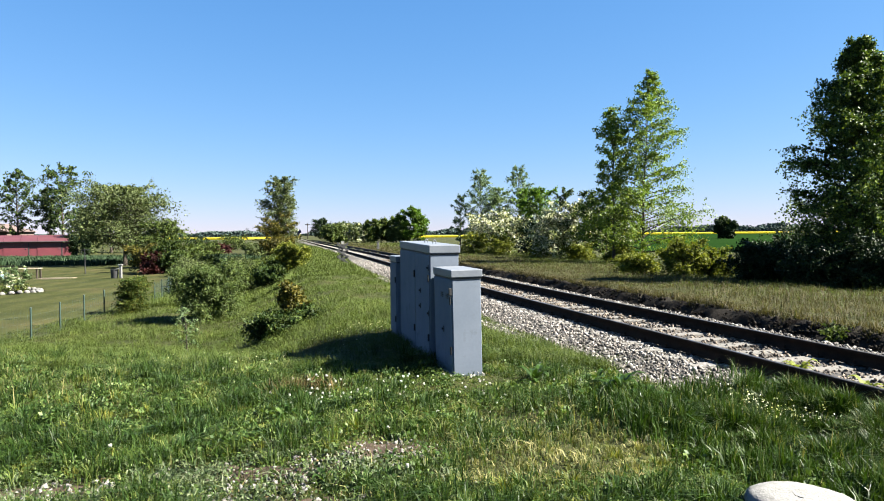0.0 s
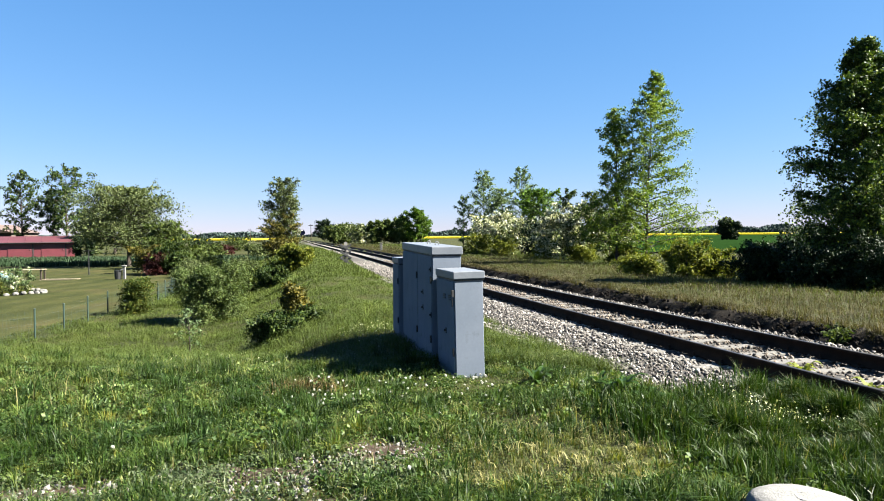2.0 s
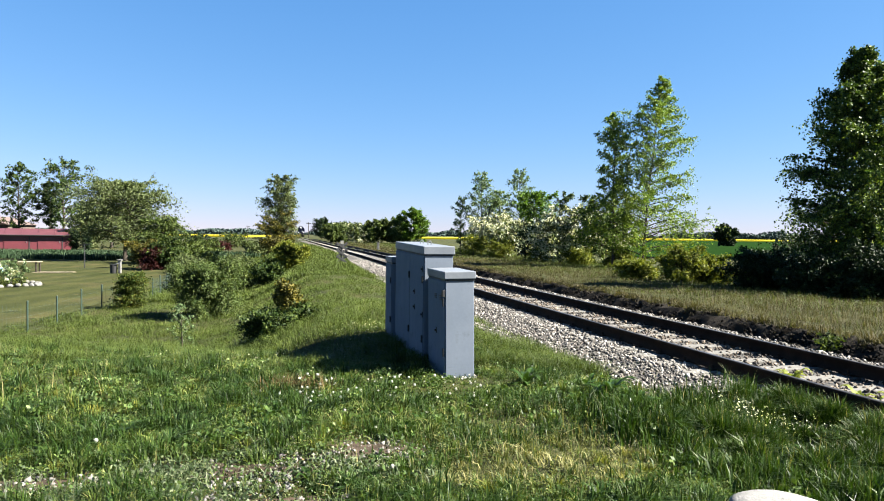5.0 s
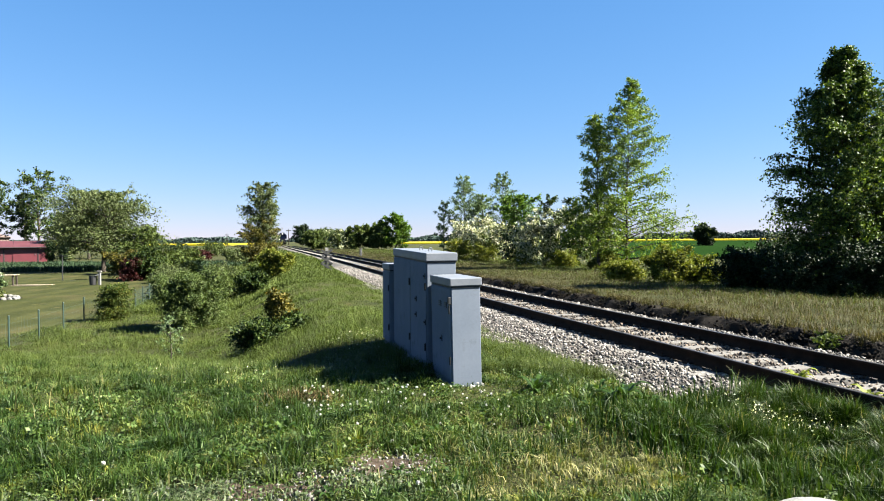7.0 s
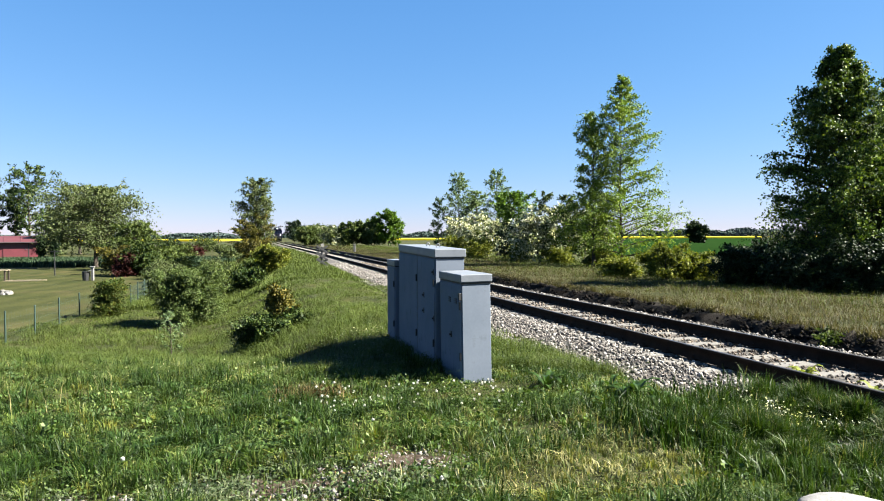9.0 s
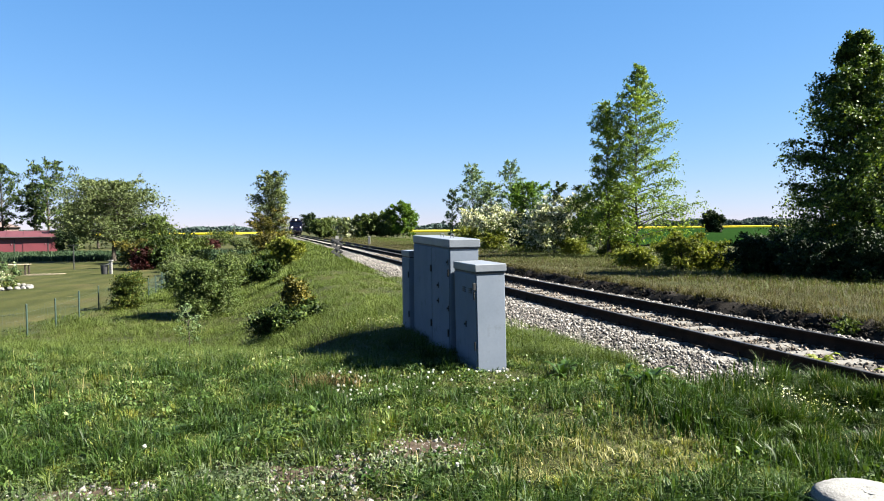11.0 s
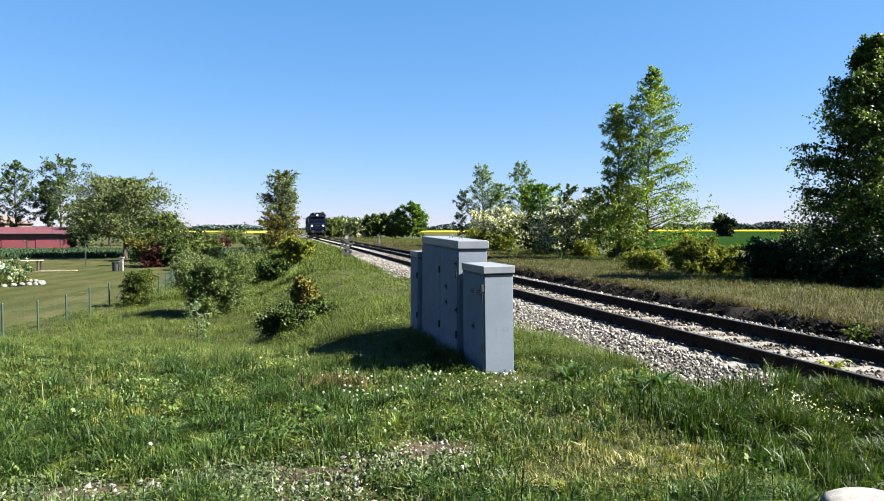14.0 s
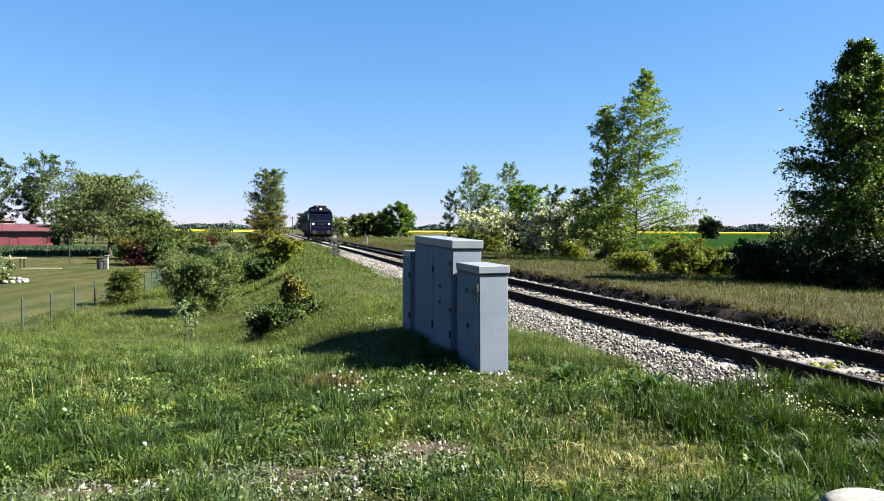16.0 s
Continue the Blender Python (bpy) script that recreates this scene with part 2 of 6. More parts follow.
GREEN_VIVID = foliage("maple_leaf", [(0.0, (0.0306, 0.0656, 0.00612)), (1.0, (0.0612, 0.105, 0.0136))], 0.3)
GREEN_BUSH = foliage("bush_leaf", [(0.0, (0.021, 0.0351, 0.00702)), (0.5, (0.0389, 0.0574, 0.0146)), (1.0, (0.0683, 0.0848, 0.0242))], 0.24)
GREEN_GREY = foliage("willow_leaf", [(0.0, (0.0308, 0.044, 0.0157)), (0.5, (0.0512, 0.0669, 0.0272)), (1.0, (0.082, 0.0976, 0.0444))], 0.24)
BUSH_LIGHT = foliage("willow_bush_leaf", [(0.0, (0.028, 0.048, 0.013)), (0.5, (0.05, 0.073, 0.023)), (1.0, (0.083, 0.103, 0.041))], 0.3)
RYE = foliage("rye_blade", [(0.0, (0.0128, 0.0261, 0.0128)), (1.0, (0.0261, 0.0435, 0.0232))], 0.15)
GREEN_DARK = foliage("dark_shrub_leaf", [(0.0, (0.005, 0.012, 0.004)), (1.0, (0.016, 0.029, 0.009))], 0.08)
YELLOW_BUSH = foliage("yellow_shrub_leaf", [(0.0, (0.050, 0.066, 0.008)), (0.6, (0.085, 0.099, 0.014)), (1.0, (0.128, 0.128, 0.026))], 0.3)
RUSTY = foliage("rusty_leaf", [(0.0, (0.026, 0.03, 0.007)), (0.6, (0.055, 0.052, 0.011)), (1.0, (0.12, 0.095, 0.018))], 0.24)
RED_BUSH = foliage("red_shrub_leaf", [(0.0, (0.0145, 0.00406, 0.00464)), (1.0, (0.0429, 0.0122, 0.0122))], 0.25)
BLOSSOM = foliage("white_blossom", [(0.0, (0.247, 0.26, 0.184)), (0.5, (0.384, 0.384, 0.313)), (1.0, (0.545, 0.545, 0.483))], 0.25)
THUJA = foliage("thuja_scale", [(0.0, (0.0191, 0.0354, 0.0058)), (0.7, (0.0371, 0.0534, 0.00928)), (1.0, (0.087, 0.0777, 0.0145))], 0.15)
FAR_WOOD = foliage("far_wood_leaf", [(0.0, (0.03, 0.045, 0.045)), (1.0, (0.04, 0.06, 0.058))], 0.0, 1.0, 0.01)
GRASS = foliage("grass_blade", [(0.0, (0.021, 0.04, 0.008)), (0.4, (0.046, 0.072, 0.016)), (0.8, (0.082, 0.103, 0.032)), (1.0, (0.13, 0.125, 0.058))], 0.27, 0.5, 1.6, 1.8)
GRASS_LUSH = foliage("lush_grass_blade", [(0.0, (0.00841, 0.0213, 0.0031)), (0.6, (0.0169, 0.0343, 0.00532)), (1.0, (0.0301, 0.0484, 0.0106))], 0.27, 0.45, 1.3)
GRASS_DRY = foliage("dry_grass_blade", [(0.0, (0.0216, 0.0209, 0.00942)), (0.5, (0.039, 0.0347, 0.018)), (1.0, (0.0722, 0.0613, 0.0375))], 0.3, 0.6, 0.9)
DRY_TURF = foliage("straw_turf_blade", [(0.0, (0.045, 0.056, 0.018)), (0.5, (0.095, 0.098, 0.04)), (1.0, (0.19, 0.175, 0.095))], 0.3, 0.6, 1.5)
GRASS_SLOPE = foliage("meadow_blade", [(0.0, (0.033, 0.049, 0.01)), (0.5, (0.044, 0.063, 0.013)), (1.0, (0.06, 0.073, 0.02))], 0.27, 0.55, 0.45)
CLOVER = foliage("clover_leaf", [(0.0, (0.0165, 0.0386, 0.00882)), (0.6, (0.0452, 0.0744, 0.022)), (1.0, (0.0826, 0.11, 0.0413))], 0.3, 0.5, 2.1, 1.7)
DOCK = foliage("dock_leaf", [(0.0, (0.0145, 0.0331, 0.00754)), (1.0, (0.0331, 0.058, 0.0145))], 0.3, 0.35, 3.0)


# ---- mesh helpers ----
def fast_mesh(name, verts, faces, mats, mat_index=None):
    """A mesh from an array of corners and arrays of faces (one array for each number of sides)."""
    me = bpy.data.meshes.new(name)
    v = np.asarray(verts, np.float32)
    me.vertices.add(len(v))
    me.vertices.foreach_set("co", v.ravel())
    loops = np.concatenate([np.asarray(f, np.int32).ravel() for f in faces])
    sizes = np.concatenate([np.full(len(f), np.asarray(f).shape[1], np.int32) for f in faces])
    starts = np.concatenate(([0], np.cumsum(sizes)[:-1])).astype(np.int32)
    me.loops.add(len(loops))
    me.loops.foreach_set("vertex_index", loops)
    me.polygons.add(len(sizes))
    me.polygons.foreach_set("loop_start", starts)
    for m in mats:
        me.materials.append(m)
    if mat_index is not None:
        me.polygons.foreach_set("material_index", np.asarray(mat_index, np.int32))
    me.update(calc_edges=True)
    return me


def part(name, bm, material, parent=None, label=""):
    """Links a bmesh as one mesh object under a thing or a part."""
    me = bpy.data.meshes.new(name)
    bm.to_mesh(me)
    bm.free()
    for m in (material if isinstance(material, (list, tuple)) else [material]):
        me.materials.append(m)
    ob = new(name, me)
    if parent:
        ob.parent = parent
    if label:
        tagged(ob, label)
    return ob


def put_box(bm, x0, x1, y0, y1, z0, z1, bevel=0.0):
    r = bmesh.ops.create_cube(bm, size=1.0)
    vs = r["verts"]
    bmesh.ops.scale(bm, vec=(x1 - x0, y1 - y0, z1 - z0), verts=vs)
    bmesh.ops.translate(bm, vec=((x0 + x1) / 2, (y0 + y1) / 2, (z0 + z1) / 2), verts=vs)
    if bevel:
        es = list({e for v in vs for e in v.link_edges})
        bmesh.ops.bevel(bm, geom=es, offset=bevel, segments=2, affect="EDGES", profile=0.5)


def box(x0, x1, y0, y1, z0, z1, bevel=0.0):
    bm = bmesh.new()
    put_box(bm, x0, x1, y0, y1, z0, z1, bevel)
    return bm


def put_rod(bm, a, b, r0, r1=None, sides=10):
    a, b = Vector(a), Vector(b)
    r1 = r0 if r1 is None else r1
    r = bmesh.ops.create_cone(bm, cap_ends=True, segments=sides, radius1=r0, radius2=r1, depth=(b - a).length)
    m = Matrix.Translation((a + b) / 2) @ (b - a).to_track_quat("Z", "Y").to_matrix().to_4x4()
    bmesh.ops.transform(bm, matrix=m, verts=r["verts"])


def rod(a, b, r0, r1=None, sides=10):
    bm = bmesh.new()
    put_rod(bm, a, b, r0, r1, sides)
    return bm


def extruded(profile, y0, y1):
    """A closed outline in x, z carried from y0 to y1."""
    bm = bmesh.new()
    a = [bm.verts.new((x, y0, z)) for x, z in profile]
    b = [bm.verts.new((x, y1, z)) for x, z in profile]
    n = len(profile)
    for i in range(n):
        bm.faces.new((a[i], a[(i + 1) % n], b[(i + 1) % n], b[i]))
    bm.faces.new(a[::-1])
    bm.faces.new(b)
    bmesh.ops.recalc_face_normals(bm, faces=bm.faces)
    return bm


def empty(name, m, label, category, group=""):
    ob = new(name)
    ob.matrix_world = m
    return tagged(ob, label, category, group)


# ---- ground ----
def stretch(fine0, fine1, step, far, grow=1.18):
    a = list(np.arange(fine0, fine1 + step / 2, step))
    d, v = step, a[-1]
    while v < far:
        d *= grow
        v += d
        a.append(v)
    d, v = step, a[0]
    while v > -far:
        d *= grow
        v -= d
        a.insert(0, v)
    return np.array(a)


def build_ground():
    xs, ys = stretch(-15, 16, 0.22, 3500), stretch(-2, 34, 0.22, 3500)
    gx, gy = np.meshgrid(xs, ys)
    v = np.stack([gx, gy, ground_z(gx, gy)], -1).reshape(-1, 3)
    w, h = len(xs), len(ys)
    i = (np.arange(h - 1)[:, None] * w + np.arange(w - 1)[None, :]).ravel()
    me = fast_mesh("ground", v, [np.stack([i, i + 1, i + 1 + w, i + w], -1)], [M_GROUND])
    me.polygons.foreach_set("use_smooth", np.ones(len(me.polygons), bool))
    tagged(new("ground", me), "rough green meadow ground falling to a hollow", "ground", kind="structure")


build_ground()


def sheet(name, corners, lift, mat, label, category, n=24, m=24):
    """A thin sheet that follows the ground between four corners."""
    c = [np.array(p, float) for p in corners]
    u, w = np.meshgrid(np.linspace(0, 1, n), np.linspace(0, 1, m))
    p = (c[0][None, None] * ((1 - u) * (1 - w))[..., None] + c[1] * (u * (1 - w))[..., None] + c[2] * (u * w)[..., None] + c[3] * ((1 - u) * w)[..., None])
    z = ground_z(p[..., 0], p[..., 1]) + lift
    v = np.concatenate([p, z[..., None]], -1).reshape(-1, 3)
    i = (np.arange(m - 1)[:, None] * n + np.arange(n - 1)[None, :]).ravel()
    me = fast_mesh(name, v, [np.stack([i, i + 1, i + 1 + n, i + n], -1)], [mat])
    return tagged(new(name, me), label, category, kind="structure")


sheet("lawn", [(-11.6, 18.0), (-60, 12), (-90, 84), (-18.5, 60)], 0.03, M_LAWN, "mown light green garden lawn", "lawn", 40, 60)


def crop(name, x0, x1, y0, y1, z0, z1, mats, label):
    bm = box(x0, x1, y0, y1, z0, z1)
    if len(mats) > 1:
        for f in bm.faces:
            f.material_index = 0 if f.calc_center_median().z > z1 - 0.01 else 1
    ob = part(name, bm, mats)
    return tagged(ob, label, "field", kind="structure")


crop("wheat_field", 16, 900, 62, 430, -0.9, -0.12, [M_WHEAT], "dark green field of young wheat")
crop("rape_field", 60, 900, 436, 800, -0.9, 0.62, [M_RAPE, M_RAPE], "bright yellow flowering rape field")
crop("rape_field", -22, 55, 340, 520, -0.9, 0.25, [M_RAPE, M_RAPE], "bright yellow flowering rape strip")
crop("rape_field", -330, -118, 400, 560, -0.9, -0.05, [M_RAPE, M_RAPE], "bright yellow flowering rape field by the woods")

# ---- railway track ----
def sweep(name, profile, s_list, q0, mats, top_faces=()):
    """A closed outline (offset to the right, height) carried along the track."""
    n = len(profile)
    v = []
    for s in s_list:
        for o, z in profile:
            x, y = track_point(s, q0 + o)
            v.append((x, y, z))
    f = []
    idx = []
    for k in range(len(s_list) - 1):
        for i in range(n):
            j = (i + 1) % n
            f.append((k * n + i, k * n + j, (k + 1) * n + j, (k + 1) * n + i))
            idx.append(1 if i in top_faces else 0)
    caps = np.array([list(range(n))[::-1], [(len(s_list) - 1) * n + i for i in range(n)]])
    return fast_mesh(name, v, [np.array(f), caps], mats, idx + [0, 0])


S_LONG = [-60, -30, -10, 0, 5, 10, 15, 20, 25, 30, 35, 40, 45, 50, 55, 60, 65, 70, 80, 90, 110, 140, 170, 200, 240, 280, 330, 380, 450, 520]
RAIL = [(-0.07, -0.12), (0.07, -0.12), (0.07, -0.107), (0.012, -0.092), (0.012, 0.0), (0.036, 0.012), (0.036, 0.042), (0.028, 0.05), (-0.028, 0.05), (-0.036, 0.042), (-0.036, 0.012), (-0.012, 0.0), (-0.012, -0.092), (-0.07, -0.107)]
track = empty("railway_track", Matrix.Identity(4), "single railway track with rusty rails on concrete sleepers", "railway track")
for side in (-0.7535, 0.7535):
    ob = new("rail", sweep("rail", RAIL, S_LONG, side, [M_RAIL, M_RAILTOP], (7,)))
    ob.parent = track
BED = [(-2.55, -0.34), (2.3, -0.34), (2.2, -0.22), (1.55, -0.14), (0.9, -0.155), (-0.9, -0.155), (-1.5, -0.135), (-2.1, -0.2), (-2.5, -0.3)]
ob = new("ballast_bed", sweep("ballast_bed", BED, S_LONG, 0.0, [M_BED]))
tagged(ob, "ballast bed under the track, darkened as shade between the stones", "ballast", kind="structure")


def sleeper_mesh():
    bm = bmesh.new()
    put_box(bm, -1.3, 1.3, -0.13, 0.13, -0.33, -0.128, 0.02)
    for v in bm.verts:
        if abs(v.co.x) < 0.5 and v.co.z > -0.2:
            v.co.z -= 0.03
    me = bpy.data.meshes.new("sleeper")
    bm.to_mesh(me)
    bm.free()
    me.materials.append(M_SLEEPER)
    return me


SLEEPER = sleeper_mesh()
clip_bm = bmesh.new()
put_box(clip_bm, -0.05, 0.05, -0.06, 0.06, -0.125, -0.10, 0.006)
put_rod(clip_bm, (0, 0, -0.11), (0, 0, -0.055), 0.017, 0.017, 6)
CLIP = bpy.data.meshes.new("rail_clip")
clip_bm.to_mesh(CLIP)
clip_bm.free()
CLIP.materials.append(M_RAIL)
rng = random.Random(4)


def sleeper_pose(s):
    x, y = track_point(s)
    return pose(x, y, rng.uniform(-0.012, 0.006), 0, 0, math.degrees(HEAD) + rng.uniform(-0.7, 0.7))


for k in range(96):
    s = -2 + k * 0.62
    ob = new("sleeper", SLEEPER)
    ob.parent = track
    ob.matrix_local = sleeper_pose(s)
    if s < 26:
        for q in (-0.85, -0.655, 0.655, 0.85):
            c = new("rail_clip", CLIP)
            c.parent = track
            x, y = track_point(s, q)
            c.matrix_local = pose(x, y, 0.0, 0, 0, math.degrees(HEAD))
far_v, far_f = [], []
cube = np.array([(x, y, z) for z in (-0.33, -0.128) for y in (-0.13, 0.13) for x in (-1.3, 1.3)])
cube_f = np.array([(0, 1, 3, 2), (4, 5, 7, 6), (0, 1, 5, 4), (2, 3, 7, 6), (0, 2, 6, 4), (1, 3, 7, 5)])
for k in range(96, 600):
    m = sleeper_pose(-2 + k * 0.62)
    far_f.append(cube_f + 8 * len(far_v))
    far_v.append(np.array([m @ Vector(p) for p in cube]))
ob = new("sleepers_far", fast_mesh("sleepers_far", np.concatenate(far_v), [np.concatenate(far_f)], [M_SLEEPER]))
ob.parent = track
tagged(ob, "far concrete sleepers", kind="stuff")

ROCK = np.array([(1, 0, 0), (-1, 0, 0), (0, 1, 0), (0, -1, 0), (0, 0, 1), (0, 0, -1), (0.62, 0.55, 0.55), (-0.6, -0.5, 0.6)], float)
ROCK_F = np.array([(0, 2, 6), (2, 4, 6), (4, 0, 6), (1, 3, 7), (3, 4, 7), (4, 1, 7), (2, 1, 4), (3, 0, 4), (2, 0, 5), (1, 2, 5), (3, 1, 5), (0, 3, 5)])


def rocks(name, pos, size, mat, label, category, seed):
    """Many broken stones in one mesh."""
    g = np.random.default_rng(seed)
    n = len(pos)
    shape = ROCK[None] * (1 + g.uniform(-0.3, 0.3, (n, 8, 3))) * (size[:, None] * g.uniform(0.55, 1.25, (n, 3)))[:, None, :]
    q = g.normal(size=(n, 4))
    q /= np.linalg.norm(q, axis=1, keepdims=True)
    w, x, y, z = q.T
    rot = np.stack([1 - 2 * (y * y + z * z), 2 * (x * y - z * w), 2 * (x * z + y * w), 2 * (x * y + z * w), 1 - 2 * (x * x + z * z), 2 * (y * z - x * w), 2 * (x * z - y * w), 2 * (y * z + x * w), 1 - 2 * (x * x + y * y)], -1).reshape(n, 3, 3)
    v = np.einsum("nij,nkj->nki", rot, shape) + pos[:, None, :]
    f = (ROCK_F[None] + (8 * np.arange(n))[:, None, None]).reshape(-1, 3)
    return tagged(new(name, fast_mesh(name, v.reshape(-1, 3), [f], [mat])), label, category, kind="stuff")


def build_ballast():
    g = np.random.default_rng(11)
    n = 58000
    s = np.where(g.random(n) < 0.9, 2.0 + 44.0 * g.random(n) ** 1.5, g.uniform(-9, 2, n))
    q = np.where(g.random(n) < 0.66, g.uniform(-2.75, -0.8, n), g.uniform(-0.72, 2.15, n))
    px = track_perp(s) + q
    x, y = DX * s + NX * px, DY * s + NY * px
    prof_q = [-2.75, -2.5, -2.1, -1.5, -0.9, 0.9, 1.55, 2.2]
    prof_z = [-0.28, -0.27, -0.2, -0.135, -0.155, -0.155, -0.14, -0.22]
    z = np.interp(q, prof_q, prof_z) + g.uniform(-0.012, 0.022, n) + 0.012 * (np.abs(q) < 0.72)
    z = np.where(q < -2.2, np.maximum(z, ground_z(x, y) + g.uniform(-0.005, 0.02, n)), z)
    size = g.uniform(0.011, 0.03, n) * (1 + 0.018 * s)
    pos, mid = np.stack([x, y, z], -1), np.abs(q) < 0.76
    rocks("ballast_stones", pos[~mid], size[~mid], M_STONE, "loose pale grey and pinkish crushed ballast stones", "ballast", 12)
    rocks("rusty_ballast_stones", pos[mid], size[mid], M_STONE_RUST, "brownish crushed ballast stones between the rails", "ballast", 14)


build_ballast()


def build_lip():
    """The crumbling earth edge beyond the ballast: a low bank and loose clods."""
    ss = list(np.arange(-2, 46, 0.22)) + [60, 90, 140, 220]
    v = sweep("earth_lip", [(1.85, -0.42), (2.75, -0.42), (2.62, -0.02), (2.5, 0.0), (2.38, -0.06), (2.22, -0.2)], ss, 0.0, [M_EARTH])
    co = np.zeros(len(v.vertices) * 3)
    v.vertices.foreach_get("co", co)
    g = np.random.default_rng(5)
    co = co.reshape(-1, 3)
    co[:, 2] += g.normal(0, 0.03, len(co))
    co[:, 0] += g.normal(0, 0.07, len(co))
    v.vertices.foreach_set("co", co.ravel())
    tagged(new("earth_lip", v), "dark crumbling earth edge beside the ballast", "earth bank", kind="structure")
    n = 3000
    s = -1 + 46 * g.random(n) ** 1.4
    q = g.normal(2.36, 0.11, n)
    px = track_perp(s) + q
    pos = np.stack([DX * s + NX * px, DY * s + NY * px, np.interp(q, [2.0, 2.25, 2.45, 2.8], [-0.24, -0.17, -0.02, 0.0]) + g.uniform(-0.03, 0.03, n)], -1)
    rocks("earth_clods", pos, g.uniform(0.012, 0.05, n), M_EARTH, "dark loose earth clods along the edge", "earth", 13)


build_lip()

# ---- relay cabinets ----
DEG = math.degrees(HEAD)


def relay_cabinet(m, width, depth, height, lid, label, doors, extras):
    """A sheet-steel trackside cabinet: origin at the front left foot, x across, y along the track."""
    c = empty("relay_cabinet", m, label, "cabinet", "trackside relay cabinets")
    part("foundation", box(-0.03, width + 0.03, 0.0, depth, -0.25, 0.05, 0.01), M_CONC, c)
    part("body", box(0, width, 0, depth, 0.03, height - lid + 0.02, 0.006), M_CAB, c)
    o = 0.018
    part("lid", box(-o, width + o, -o, depth + o, height - lid, height, 0.008), M_CABLID, c, "pale weathered lid")
    part("lid_gap", box(-0.008, width + 0.008, -0.008, depth + 0.008, height - lid - 0.018, height - lid - 0.004), M_CABDARK, c)
    y = 0.0
    for w in doors:
        d = part("door", box(-0.014, 0.004, y + 0.015, y + w - 0.015, 0.09, height - lid - 0.03, 0.004), M_CAB, c)
        part("door_seam", box(-0.012, 0.004, y + w - 0.016, y + w + 0.002, 0.09, height - lid - 0.03), M_CABDARK, c)
        for z in (0.32, height * 0.72):
            part("hinge", rod((-0.022, y + 0.02, z - 0.045), (-0.022, y + 0.02, z + 0.045), 0.012), M_CABDARK, d)
        y += w
    extras(c)
    return c


def lock(c, y, z):
    part("lock_plate", box(-0.022, -0.013, y - 0.02, y + 0.02, z - 0.035, z + 0.035, 0.003), M_CABDARK, c)
    part("lock_knob", rod((-0.022, y, z), (-0.04, y, z), 0.012), M_CABDARK, c)


def small_extras(c):
    for yy in (0.18, 0.42):
        for k in range(3):
            part("louvre", box(-0.024, -0.012, yy - 0.05, yy + 0.05, 0.93 - 0.022 * k, 0.942 - 0.022 * k, 0.002), M_CABDARK, c)
    lock(c, 0.38, 0.52)
    # added filler: blocks the sun, its dark colour stands for shade in the gap
    part("gap_filler", box(0.02, 0.305, 0.84, 0.93, -0.1, 1.10, 0.004), M_CABDARK, c, "dark filler added to shade the gap between the cabinets")
    part("corner_hasp", box(-0.035, 0.003, 0.004, 0.05, 0.93, 1.01, 0.004), M_CABDARK, c)


def big_extras(c):
    lock(c, 0.52, 0.86)
    lock(c, 0.52, 0.66)
    lock(c, 0.05, 1.18)
    lock(c, 0.03, 0.62)
    for yy in (0.55, 1.05):
        bm = bmesh.new()
        ring = [Vector((0.18 + 0.022 * math.cos(a), yy, 1.48 + 0.03 * math.sin(a))) for a in np.linspace(-0.6, math.pi + 0.6, 9)]
        for a, b in zip(ring, ring[1:]):
            put_rod(bm, a, b, 0.007, 0.007, 6)
        part("lifting_eye", bm, M_STEEL, c)


relay_cabinet(pose(0.135, 7.66, -0.03, 0, -0.8, DEG), 0.325, 0.84, 1.21, 0.085, "small grey steel relay cabinet leaning slightly", [0.84], small_extras)
relay_cabinet(pose(-0.14, 8.58, -0.02, 1.0, 0, DEG), 0.36, 2.02, 1.46, 0.1, "tall grey steel double-door relay cabinet", [0.88, 1.14], big_extras)
relay_cabinet(pose(-0.68, 10.6, -0.03, 0, 0, DEG), 0.36, 0.55, 1.27, 0.085, "low grey steel relay cabinet behind the tall one", [0.55], lambda c: None)


# ---- white round stone ----
def round_stone():
    bm = bmesh.new()
    n = 40
    rings = [(0.22, -0.05), (0.23, 0.03), (0.27, 0.055), (0.30, 0.08), (0.312, 0.11), (0.302, 0.142), (0.27, 0.162), (0.18, 0.172), (0.07, 0.178)]
    g = random.Random(2)
    loops = []
    for r, z in rings:
        loops.append([bm.verts.new((r * math.cos(a) * (1 + 0.03 * math.sin(3 * a + 1)), r * math.sin(a) * 0.95 * (1 + 0.02 * math.sin(5 * a)), z + g.uniform(-0.003, 0.003))) for a in (2 * math.pi * k / n for k in range(n))])
    for a, b in zip(loops, loops[1:]):
        for k in range(n):
            bm.faces.new((a[k], a[(k + 1) % n], b[(k + 1) % n], b[k])).smooth = True
    bm.faces.new(loops[-1])
    bm.faces.new(loops[0][::-1])
    ob = part("concrete_marker", bm, M_WHITE)
    ob.matrix_world = pose(1.935, 3.74, gz(1.935, 3.74) - 0.015, 0, 3, 0) @ Matrix.Diagonal((0.95, 0.95, 1, 1))
    tagged(ob, "whitewashed round concrete marker stone with a worn top", "marker stone")


round_stone()


